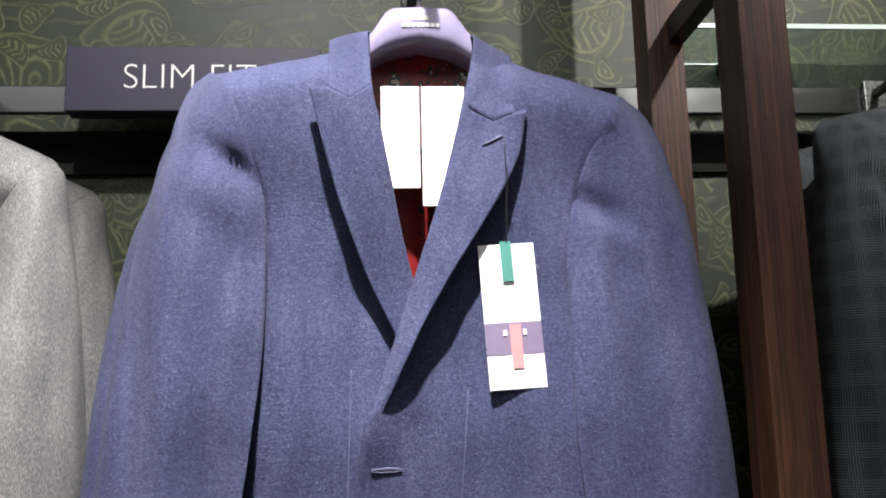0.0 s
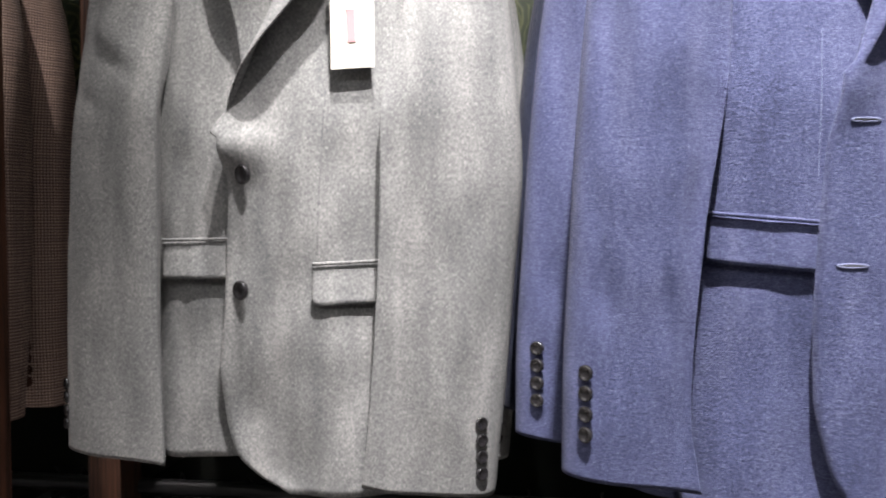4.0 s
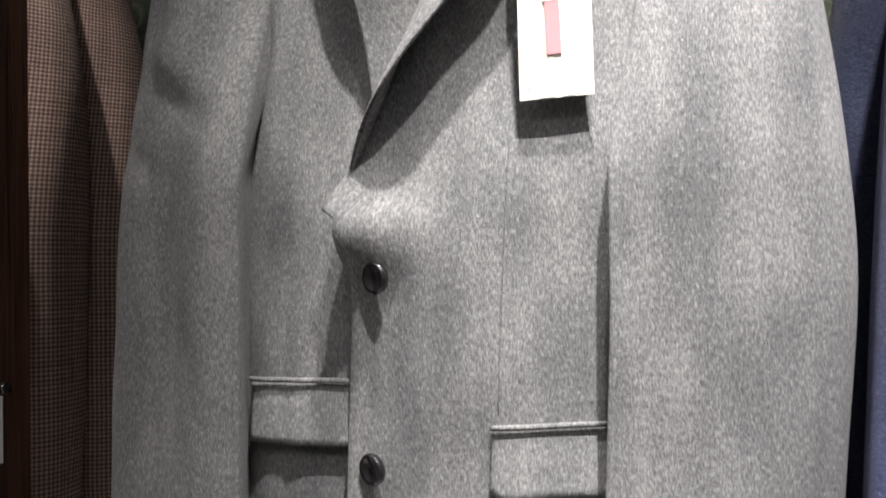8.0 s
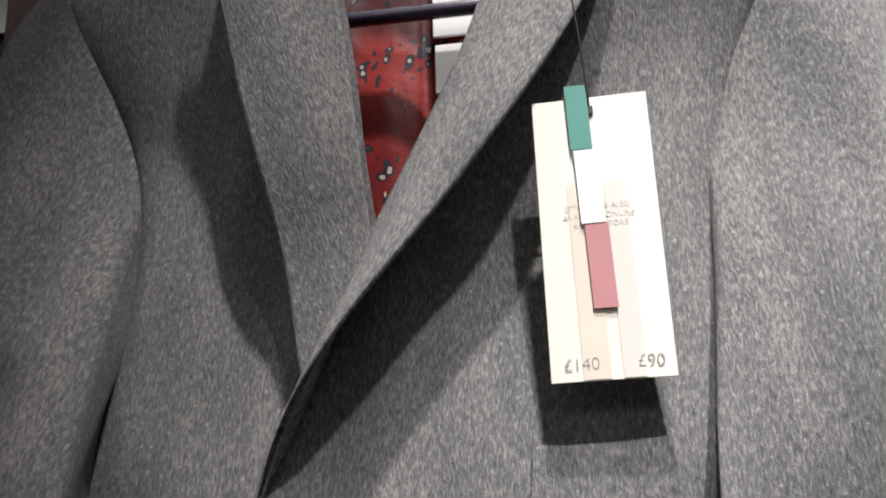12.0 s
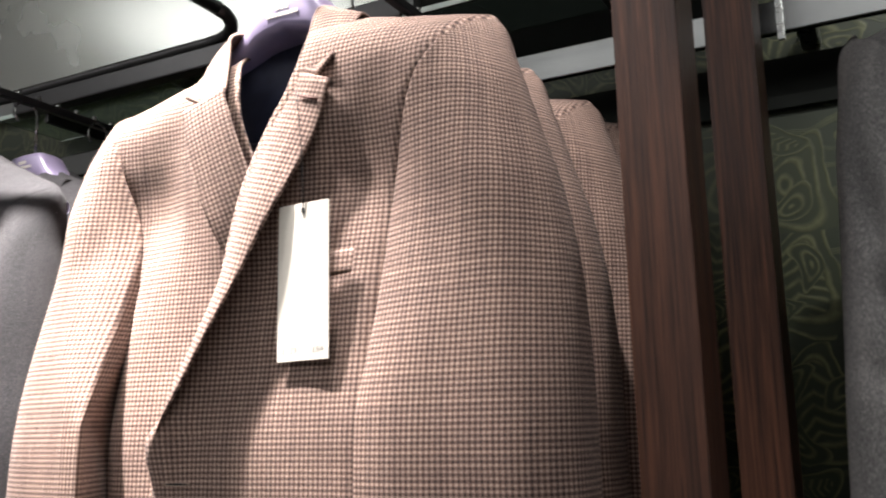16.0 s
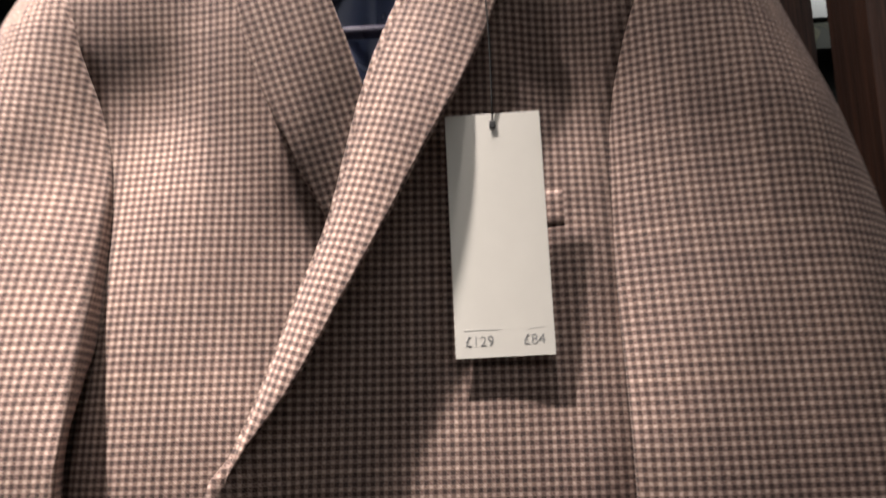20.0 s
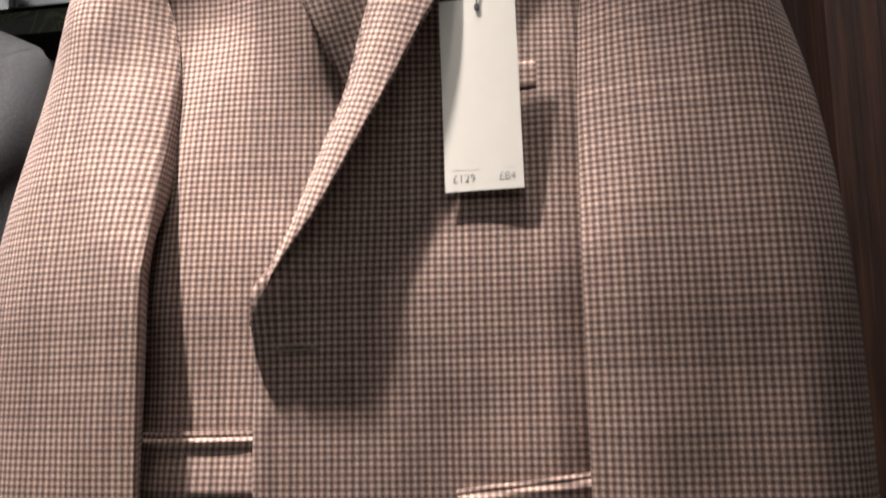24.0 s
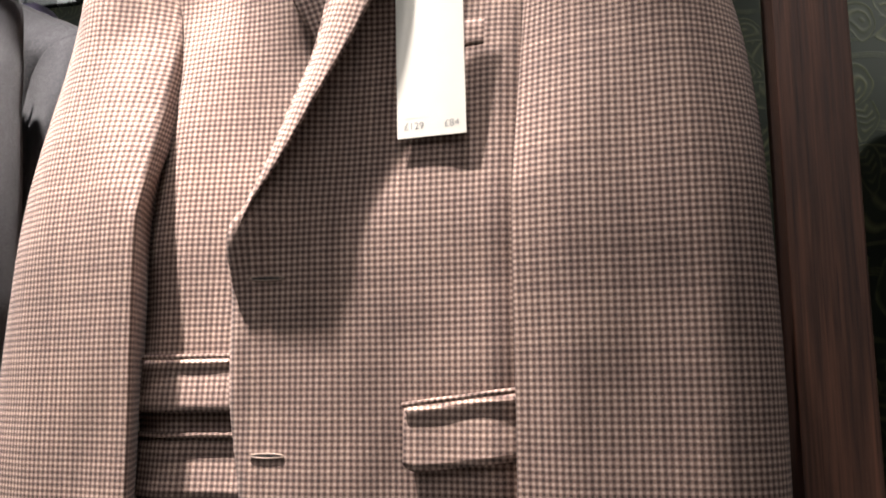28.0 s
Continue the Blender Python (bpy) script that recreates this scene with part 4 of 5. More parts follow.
A_SPEC = dict(
    seed=1.0, pleat=0.006, hollow=0.009, fall_back=0.08, sag=0.006, sleeve_out={-1: -0.011, 1: -0.004}, lining_y=-0.006, label_y=-0.018, hole_rise=0.0045, sleeve_folds=1.0, body_folds=1.2, sleeve_turn={-1: 0.0, 1: 0.006}, lift_left=0.6, facing=None, peak=True, shoulder_left=(1.812, 1.779), shoulder_right=(1.797, 1.748), lift=0.85, lift_end=0.92, flap_out=0.5, roll_bump=0.004, low_right=(0.062, 1.714), low_left=(-0.069, 1.733),
    roll_right=[(1.80, 0.050), (1.765, 0.042), (1.66, 0.016), (1.57, -0.013), (1.50, -0.036), (1.42, -0.061)],
    roll_left=[(1.80, -0.052), (1.77, -0.050), (1.665, -0.034), (1.57, -0.014), (1.42, 0.04)],
    edge=[(1.46, -0.058), (1.42, -0.062), (1.383, -0.070), (1.32, -0.074), (1.23, -0.078), (1.17, -0.076), (1.105, -0.063), (1.075, -0.045), (1.05, -0.01), (1.035, 0.04)],
    edge_under=[(1.5, 0.02), (1.2, 0.02), (1.05, -0.02)], hem_right=1.035, hem_left=1.03,
    button=(-0.05, 1.405), darts={1: (0.031, 0.016, 1.47, 1.312), -1: (-0.069, -0.073, 1.49, 1.36)},
    lapel_right=[(0.093, 1.725), (0.085, 1.685), (0.069, 1.651), (0.041, 1.605), (0.014, 1.563), (-0.011, 1.519), (-0.036, 1.467), (-0.060, 1.419)],
    lapel_left=[(-0.106, 1.744), (-0.092, 1.688), (-0.074, 1.625), (-0.054, 1.569), (-0.031, 1.520), (-0.012, 1.48)],
    gorge_right=(0.040, 1.730), gorge_left=(-0.049, 1.749), notch_right=(0.081, 1.7225), notch_left=(-0.0895, 1.7455), collar_top=(1.822, 1.818), lapel_hole=(0.060, 1.694),
    sleeve_left=[(1.782, -0.224, -0.212), (1.765, -0.238, -0.196), (1.735, -0.240, -0.178), (1.696, -0.242, -0.162), (1.64, -0.256, -0.147), (1.55, -0.270, -0.144), (1.45, -0.279, -0.150), (1.30, -0.288, -0.170), (1.15, -0.294, -0.180), (1.085, -0.294, -0.170)],
    sleeve_right=[(1.752, 0.226, 0.208), (1.735, 0.238, 0.190), (1.71, 0.240, 0.172), (1.685, 0.241, 0.150), (1.633, 0.250, 0.132), (1.55, 0.257, 0.121), (1.45, 0.263, 0.119), (1.30, 0.270, 0.132), (1.15, 0.276, 0.149), (1.085, 0.276, 0.150)],
    dents={-1: [(0.024, 1.678, 0.024, 0.014, 0.013), (0.010, 1.645, 0.03, 0.018, -0.006), (-0.012, 1.60, 0.008, 0.07, 0.005), (0.03, 1.58, 0.008, 0.06, 0.005)], 1: [(-0.030, 1.632, 0.024, 0.013, 0.013), (-0.018, 1.602, 0.03, 0.018, -0.005), (-0.02, 1.58, 0.008, 0.06, 0.005), (0.03, 1.60, 0.010, 0.07, 0.004)]},
    cuff_left=(-0.272, 1.186, 0.0185, 4, -35), cuff_right=(0.268, 1.165, 0.0185, 4, 40),
    flaps=[(0.003, 0.140, 1.302, 1.294, 0.040), (-0.165, -0.072, 1.326, 1.318, 0.042)], chest=(0.018, 0.098, 1.575, 1.580, 0.022), chest_depth=0.084, belly_depth=0.104, ridge=0.0,
    front=[(-0.052, 1.406, "hole"), (-0.061, 1.283, "hole")], hole=NAVY_THREAD, lapel_thread=NAVY_THREAD, button_label="small dark horn button",
    lining_label="red satin lining printed with paisley leaves", labels=[(-0.040, -0.002, 1.668, 1.772), (0.000, 0.043, 1.650, 1.772)],
)
B_SPEC = dict(
    A_SPEC, seed=2.4, pleat=0.004, hollow=0.012, fall_back=0.06, sag=0.0, sleeve_out={-1: 0.004, 1: 0.002}, lining_y=-0.004, label_y=0.004, sleeve_folds=0.6, body_folds=1.3, sleeve_turn={-1: 0.008, 1: 0.010}, shoulder_left=(1.796, 1.752), shoulder_right=(1.797, 1.732), lift=1.7, lift_left=0.5, lift_end=0.85, flap_out=1.1, roll_bump=0.027, chest_depth=0.072, belly_depth=0.104, ridge=0.014, low_right=(0.080, 1.706), low_left=(-0.068, 1.729),
    roll_right=[(1.80, 0.056), (1.756, 0.058), (1.71, 0.052), (1.649, 0.035), (1.60, 0.012), (1.553, -0.010), (1.488, -0.032), (1.42, -0.058)],
    roll_left=[(1.80, -0.056), (1.763, -0.040), (1.714, -0.033), (1.658, -0.024), (1.596, -0.016), (1.553, -0.010), (1.45, 0.02)],
    edge=[(1.46, -0.040), (1.413, -0.046), (1.373, -0.045), (1.29, -0.048), (1.22, -0.051), (1.158, -0.058), (1.106, -0.056), (1.054, -0.043), (1.025, -0.013), (1.01, 0.02)],
    hem_right=1.008, hem_left=1.05, button=(-0.03, 1.372), darts={1: (0.062, 0.055, 1.47, 1.28)},
    lapel_right=[(0.112, 1.722), (0.103, 1.692), (0.087, 1.654), (0.055, 1.600), (0.020, 1.551), (-0.015, 1.503), (-0.042, 1.456), (-0.052, 1.417)],
    lapel_left=[(-0.102, 1.743), (-0.087, 1.683), (-0.068, 1.617), (-0.049, 1.546), (-0.036, 1.484), (-0.02, 1.44)],
    gorge_right=(0.057, 1.728), gorge_left=(-0.040, 1.746), notch_right=(0.100, 1.717), notch_left=(-0.090, 1.738), collar_top=(1.815, 1.812), lapel_hole=(0.083, 1.688),
    sleeve_left=[(1.752, -0.232, -0.222), (1.738, -0.240, -0.206), (1.70, -0.238, -0.186), (1.65, -0.242, -0.161), (1.59, -0.244, -0.142), (1.50, -0.248, -0.132), (1.40, -0.253, -0.129), (1.20, -0.261, -0.129), (1.048, -0.261, -0.123)],
    sleeve_right=[(1.734, 0.226, 0.212), (1.72, 0.238, 0.206), (1.70, 0.240, 0.196), (1.675, 0.243, 0.174), (1.634, 0.251, 0.156), (1.55, 0.264, 0.139), (1.45, 0.275, 0.131), (1.38, 0.279, 0.131), (1.25, 0.270, 0.127), (1.10, 0.258, 0.117), (1.022, 0.250, 0.109)],
    dents={-1: [(0.0, 1.505, 0.035, 0.016, 0.006), (-0.01, 1.538, 0.03, 0.02, -0.006), (0.02, 1.57, 0.010, 0.06, 0.010), (-0.025, 1.58, 0.010, 0.07, 0.008), (0.0, 1.40, 0.012, 0.10, 0.005), (-0.03, 1.46, 0.02, 0.012, 0.006)], 1: [(-0.02, 1.60, 0.03, 0.05, 0.008), (0.03, 1.56, 0.03, 0.05, -0.005)]},
    cuff_left=(-0.256, 1.128, 0.0155, 4, -45), cuff_right=(0.240, 1.10, 0.0185, 4, 40),
    flaps=[(0.051, 0.135, 1.270, 1.274, 0.044), (-0.135, -0.042, 1.296, 1.298, 0.042)], chest=(0.030, 0.110, 1.566, 1.570, 0.022),
    front=[(-0.024, 1.372, "button"), (-0.030, 1.243, "button")], hole=THREAD, lapel_thread=THREAD, button_label="shiny black horn button",
    labels=[(0.005, 0.034, 1.70, 1.765), (0.006, 0.03, 1.665, 1.695)],
)
C_SPEC = dict(
    A_SPEC, hole_rise=-0.003, seed=3.7, pleat=0.012, lining_y=-0.012, hollow=0.016, fall_back=0.20, sag=0.0, sleeve_out={-1: -0.002, 1: 0.002}, sleeve_folds=0.3, body_folds=0.8, sleeve_turn={-1: 0.018, 1: 0.006}, peak=False, shoulder_left=(1.800, 1.764), shoulder_right=(1.809, 1.778), lift=1.0, lift_left=0.4, lift_end=0.5, flap_out=0.9, roll_bump=0.005, chest_depth=0.086, belly_depth=0.106, low_right=(0.077, 1.7337), low_left=(-0.0535, 1.7322),
    roll_right=[(1.80, 0.052), (1.766, 0.056), (1.727, 0.047), (1.688, 0.027), (1.636, 0.009), (1.56, -0.011), (1.52, -0.026), (1.46, -0.047), (1.41, -0.067)],
    roll_left=[(1.80, -0.050), (1.759, -0.027), (1.712, -0.016), (1.67, -0.002), (1.636, 0.009), (1.5, 0.05)],
    edge=[(1.46, -0.05), (1.411, -0.068), (1.365, -0.068), (1.308, -0.069), (1.244, -0.060), (1.165, -0.047), (1.11, -0.034), (1.08, -0.020), (1.062, -0.003), (1.052, 0.03)],
    hem_right=1.052, hem_left=1.03, edge_under=[(1.5, 0.02), (1.2, 0.03), (1.08, 0.03), (1.05, 0.025), (1.03, 0.005)], button=(-0.05, 1.39), darts={},
    lapel_right=[(0.094, 1.727), (0.083, 1.683), (0.0635, 1.634), (0.041, 1.591), (0.007, 1.527), (-0.022, 1.475), (-0.05, 1.438), (-0.068, 1.405)],
    lapel_left=[(-0.072, 1.7274), (-0.056, 1.660), (-0.036, 1.608), (-0.011, 1.560), (0.01, 1.52)],
    gorge_right=(0.053, 1.745), gorge_left=(-0.026, 1.744), notch_right=(0.094, 1.7475), notch_left=(-0.072, 1.743), collar_top=(1.820, 1.824), lapel_hole=(0.075, 1.712),
    sleeve_left=[(1.766, -0.226, -0.214), (1.752, -0.235, -0.204), (1.71, -0.232, -0.177), (1.68, -0.237, -0.167), (1.64, -0.245, -0.155), (1.60, -0.254, -0.147), (1.50, -0.274, -0.139), (1.40, -0.286, -0.138), (1.25, -0.298, -0.137), (1.15, -0.304, -0.139), (1.028, -0.302, -0.143)],
    sleeve_right=[(1.782, 0.226, 0.210), (1.768, 0.236, 0.204), (1.742, 0.242, 0.193), (1.712, 0.252, 0.171), (1.667, 0.266, 0.154), (1.62, 0.281, 0.145), (1.54, 0.297, 0.140), (1.45, 0.304, 0.140), (1.30, 0.307, 0.140), (1.15, 0.304, 0.137), (1.056, 0.298, 0.132)],
    dents={-1: [(0.02, 1.60, 0.012, 0.03, 0.004), (-0.02, 1.64, 0.03, 0.03, -0.003)], 1: [(-0.01, 1.60, 0.02, 0.05, 0.004), (0.03, 1.62, 0.03, 0.04, -0.004)]},
    cuff_left=(-0.288, 1.113, 0.0185, 4, -50), cuff_right=(0.267, 1.140, 0.0165, 4, 20),
    flaps=[(0.060, 0.145, 1.298, 1.308, 0.043), (-0.160, -0.064, 1.334, 1.334, 0.038), (-0.160, -0.062, 1.277, 1.277, 0.042)], chest=(0.03, 0.124, 1.573, 1.578, 0.021),
    front=[(-0.052, 1.390, "hole"), (-0.050, 1.266, "hole")], hole=BEIGE_THREAD, lapel_thread=WINE_THREAD, button_label="small brown horn button",
    # facing here: middle, apex and slope of the dark neck-shade sheet
    lining_label="blue satin lining with small paisley print", labels=[], facing=(0.004, 1.768, 1.4),
)
XA, XB, XC = 0.0496, -0.5756, -1.288
YA, YB, YC = 0.89, 1.05, 0.90


# ---- setting ----
WALL_Y, RAIL_Y = 1.45, 1.36
structure("floor", block(-4.2, 3.2, -3.2, WALL_Y + 0.1, -0.05, 0.0), FLOOR, "dark grey shop floor tiles", "floor")
structure("ceiling", block(-4.2, 3.2, -3.2, WALL_Y + 0.1, 3.2, 3.3), PLASTER, "pale plaster shop ceiling", "ceiling")
structure("wall_north", block(-4.2, 3.2, WALL_Y, WALL_Y + 0.1, 0, 3.2), PAPER, "dark green wallpaper drawn with pale curling leaves", "wall")
structure("wall_south", block(-4.2, 3.2, -3.3, -3.2, 0, 3.2), HALL, "plain grey shop wall", "wall")
structure("wall_west", block(-4.3, -4.2, -3.3, WALL_Y + 0.1, 0, 3.2), HALL, "plain grey shop wall", "wall")
structure("wall_east", block(3.2, 3.3, -3.3, WALL_Y + 0.1, 0, 3.2), HALL, "plain grey shop wall", "wall")
# added dark sheet in place of the blackness below the hems, not a known board
structure("trim_added_dark", block(-4.1, 3.1, WALL_Y - 0.015, WALL_Y, 0, 1.10), DARK_BOARD, "dark sheet added to keep the wall below the jackets black", "panel")
# thin dark strip along the wall, just below the rail
structure("trim_dark_strip", block(-4.1, 3.1, WALL_Y - 0.012, WALL_Y, 1.835, 1.905), DARK_BOARD, "dark strip along the wall under the rail", "trim")


def wall_rail():
    root = thing("wall_rail", (0, RAIL_Y, 1.907), "flat brushed steel hanging rail fixed to the wall", "rail")
    part("bar", block(-4.0, 3.0, -0.006, 0.006, 0, 0.043, 0.002), RAIL_STEEL, root)
    for x in (-2.6, -0.86, 0.355, 1.6):
        part("bracket", block(x - 0.012, x + 0.012, 0.006, WALL_Y - RAIL_Y, 0.006, 0.036, 0.002), CHROME, root)
        joint = part("joint_bracket", block(x - 0.115, x - 0.058, -0.016, -0.0065, -0.008, 0.044, 0.002), CHROME, root, "folded chrome joint bracket")
        part("lip", block(x - 0.095, x - 0.075, -0.026, -0.016, -0.004, 0.012, 0.002), CHROME, joint)
        part("pin", rod([(x - 0.06, -0.02, 0.05), (x - 0.06, -0.02, -0.055)], 0.0022, 8), CHROME, joint)
        part("end_clip", block(x - 0.03, x - 0.022, -0.012, -0.006, -0.012, 0.05, 0.001), CHROME, root)
    return root


wall_rail()


def post_pair(x, back, label):
    """Front and rear square posts tied by dark crosspieces."""
    root = thing("display_upright", (x, 0.892, 0), label, "post", "timber uprights between the bays")
    part("front_post", block(0, 0.0525, 0, 0.066, 0, 3.2, 0.0015), WOOD, root)
    part("rear_post", block(back, back + 0.0515, 0.288, 0.350, 0, 3.2, 0.0015), WOOD, root)
    for z in (0.4, 1.95, 2.6):
        part("crosspiece", block(0.022, 0.045, 0.066, 0.288, z, z + 0.035, 0.001), BLACK, root, "black metal crosspiece")
    for z in (1.289, 1.86):
        bolt = rod([(0.0525, 0.036, z), (0.0565, 0.036, z)], 0.005, 10)
        part("bolt", bolt, CHROME, root)
    return root


post_pair(-0.968, 0.020, "dark stained square timber uprights with visible grain")
post_pair(0.390, -0.008, "reddish stained square timber uprights with visible grain")


def face_out_arm(x, y_front, label="black metal face-out arm clipped to the rail"):
    root = thing("clothes_rail_arm", (x, RAIL_Y - 0.006, 1.93), label, "arm", "face-out arms")
    length = RAIL_Y - y_front
    part("bar", block(-0.006, 0.006, -length, -0.012, 0.0, 0.012, 0.002), BLACK, root)
    part("tip", rod([(0, -length + 0.004, 0.006), (0, -length + 0.004, 0.03)], 0.005, 8), BLACK, root)
    for k in range(int((length - 0.06) / 0.036)):
        part("stop_stud", rod([(0, -length + 0.04 + k * 0.036, 0.010), (0, -length + 0.04 + k * 0.036, 0.019)], 0.0036, 8), CHROME, root, "small steel stop stud")
    part("clip", block(-0.018, 0.018, -0.012, 0.0, -0.03, 0.028, 0.002), CHROME, root, "folded steel clip")
    return root


for x, y in ((XA, 0.80), (XB, 0.97), (XC, 0.82), (-1.95, 0.90), (0.80, 0.90)):
    face_out_arm(x, y)


# ---- jackets on show ----
navy = jacket(A_SPEC, (XA, YA), NAVY, RED_LINING, HORN_BLACK, NAVY_THREAD, "navy wool slim suit jacket with peak lapels on a hanger", "navy jackets")
grey = jacket(B_SPEC, (XB, YB), GREY, RED_LINING, HORN_BLACK, CHARCOAL, "grey flannel suit jacket with peak lapels and black buttons", "grey jackets")
brown = jacket(C_SPEC, (XC, YC), BROWN, BLUE_LINING, HORN_BROWN, WINE_THREAD, "brown small-check suit jacket with notch lapels and ticket pocket", "brown check jackets")
hang = coat_hanger((XA, YA))
for x, y in ((XB, YB), (XC, YC)):
    copy_thing(hang, Matrix.Translation((x, y, 1.74)))


def behind(first, hanger, offsets):
    for dx, dy, wide in offsets:
        x, y = first.location[0] + dx, first.location[1] + dy
        last = copy_thing(first, Matrix.Translation((x, y, HEM)) @ Matrix.Diagonal((wide, 1, 1, 1)))
        copy_thing(hanger, Matrix.Translation((x, y, 1.74)))
    return last


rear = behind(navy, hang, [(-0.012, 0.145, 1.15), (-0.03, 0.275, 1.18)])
tagged(rear, "darker navy wool suit jacket at the back of the stack", "jacket", "navy jackets")
# last copy: same cut, its navy swapped for a darker one
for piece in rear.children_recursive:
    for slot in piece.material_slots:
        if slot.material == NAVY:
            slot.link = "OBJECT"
            slot.material = DARK_NAVY
behind(grey, hang, [(0.0, 0.155, 1.0)])
behind(brown, hang, [(-0.02, 0.135, 1.0), (0.0, 0.26, 1.0), (0.008, 0.36, 1.0)])

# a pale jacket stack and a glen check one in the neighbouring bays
pale = jacket(dict(B_SPEC, seed=5.1, roll_bump=0.0), (-1.95, 0.985), SHADED_PALE, BLUE_LINING, HORN_BLACK, CHARCOAL, "pale grey wool suit jacket, its colour darkened for shade", "pale grey jackets")
glen = jacket(dict(A_SPEC, seed=6.3), (0.755, 1.03), GLEN, BLUE_LINING, HORN_BLACK, THREAD, "grey glen check suit jacket beside the timber upright", "glen check jackets")
for x, y in ((-1.95, 0.985), (0.755, 1.03)):
    copy_thing(hang, Matrix.Translation((x, y, 1.74)))
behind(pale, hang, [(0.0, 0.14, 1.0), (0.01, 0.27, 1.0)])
behind(glen, hang, [(0.0, 0.16, 1.0)])


# ---- swing tags ----
def swing_tag(jx, jy, top, bottom, width, lean, hole, mat, label):
    """A card hung by a thread from the lapel buttonhole; its frame has the top middle as origin."""
    root = thing("price_tag", (jx + top[0], jy + top[1], top[2]), label, "price tag", "swing tags")
    root.rotation_euler = (radians(bottom), radians(lean), 0)
    hx, hy, hz = hole[0] - top[0], hole[1] - top[1], hole[2] - top[2]
    back = root.rotation_euler.to_matrix().inverted()
    start = back @ Vector((hx, hy, hz))
    pts = [start.lerp(Vector((0, -0.001, -0.006)), k / 8) + Vector((0.0015 * math.sin(math.pi * k / 8), 0, 0)) for k in range(9)]
    part("string", rod(pts, 0.0005, 6), THREAD, root, "thin black thread")
    part("string_knot", block(-0.0016, 0.0016, -0.0016, -0.0006, -0.0085, -0.0045, 0.0004), THREAD, root)
    return root


def card(root, width, height, mat):
    part("card", block(-width / 2, width / 2, -0.0004, 0.0004, -height, 0, 0.0002), mat, root)


def stripe(root, name, x0, x1, z0, z1, y, mat, label="", slant=0.0):
    bm = block(x0, x1, y - 0.0002, y + 0.0001 if y < -0.001 else -0.0002, z0, z1)
    if slant:
        for w in bm.verts:
            w.co.x += slant * (z1 - w.co.z)
    part(name, bm, mat, root, label)


tag = swing_tag(XA, YA, (0.0675, -0.0955, 1.597), -4.2, 0.0495, -2.7, (0.068, -0.108, 1.693), CARD_WHITE, "white swing tag with mauve band and red strip")
card(tag, 0.0495, 0.1275, CARD_WHITE)
stripe(tag, "mauve_band", -0.0247, 0.0247, -0.098, -0.070, -0.0006, MAUVE)
stripe(tag, "red_strip", -0.0035, 0.0065, -0.110, -0.072, -0.0012, RED, "red paper strip")
for x, z in ((-0.0075, -0.079), (0.0095, -0.079)):
    stripe(tag, "white_dot", x - 0.0016, x + 0.0016, z - 0.0025, z + 0.0025, -0.0014, CARD_WHITE)
stripe(tag, "green_strip", -0.0055, 0.0045, -0.034, 0.002, -0.0022, GREEN, "green folded paper strip")

tag = swing_tag(XB, YB, (0.0925, -0.0975, 1.612), -5.0, 0.0490, -1.7, (0.083, -0.104, 1.688), CARD, "cream swing tag with printed prices and folded strip")
card(tag, 0.0492, 0.124, CARD)
stripe(tag, "beige_band", -0.0125, -0.0015, -0.1235, -0.040, -0.0005, BEIGE, slant=0.01)
stripe(tag, "taupe_band", 0.0030, 0.0120, -0.1235, -0.040, -0.0005, TAUPE, slant=0.012)
stripe(tag, "green_strip", -0.0100, -0.0008, -0.0250, 0.0055, -0.0022, GREEN, "green folded paper strip", slant=0.025)
stripe(tag, "white_strip", -0.0082, 0.0014, -0.0585, -0.0250, -0.0020, CARD_WHITE, slant=0.025)
stripe(tag, "rose_strip", -0.0062, 0.0036, -0.0950, -0.0585, -0.0017, PINK, "rose paper strip", slant=0.025)
words("OTHER FITS ALSO", 0.0034, SOFT_PRINT, tag, (-0.0140, -0.00078, -0.0520), "printed_line")
words("AVAILABLE ONLINE", 0.0034, SOFT_PRINT, tag, (-0.0150, -0.00078, -0.0560), "printed_line")
words("AND IN STORE", 0.0034, SOFT_PRINT, tag, (-0.0112, -0.00078, -0.0600), "printed_line")
words("\u00a3140", 0.0072, PRINT, tag, (-0.0195, -0.00078, -0.1195), "printed_price")
words("\u00a390", 0.0072, PRINT, tag, (0.0095, -0.00078, -0.1195), "printed_price")

tag = swing_tag(XC, YC, (0.079, -0.1030, 1.616), -1.6, 0.0505, -1.0, (0.076, -0.110, 1.712), CARD, "plain cream swing tag with two printed prices")
card(tag, 0.0505, 0.130, CARD)
words("\u00a3129", 0.0075, PRINT, tag, (-0.0205, -0.00047, -0.1240), "printed_price")
words("\u00a384", 0.0075, PRINT, tag, (0.0090, -0.00047, -0.1240), "printed_price")
stripe(tag, "small_print", -0.0205, -0.0015, -0.1160, -0.1155, -0.00026, FAINT)
stripe(tag, "small_print", 0.0125, 0.0200, -0.1160, -0.1155, -0.00026, FAINT)


# ---- fit sign on the rail ----
sign = thing("hanging_sign", (-0.445, 1.315, 1.897), "violet block sign with white words on the rail", "sign")
part("sign_box", block(0, 0.370, 0, 0.040, 0, 0.099, 0.0015), SIGN, sign)
both = words("SLIM FIT", 0.056, SIGN_TEXT, sign, (0.081, -0.0006, 0.034), "sign_lettering", 0.98)
far_end = max(w.co.x for w in both.data.vertices)
bpy.data.objects.remove(both)
words("SLIM", 0.056, SIGN_TEXT, sign, (0.081, -0.0006, 0.034), "sign_lettering", 0.98)
second = words("FIT", 0.056, SIGN_TEXT, sign, (0.081, -0.0006, 0.034), "sign_lettering", 0.98)
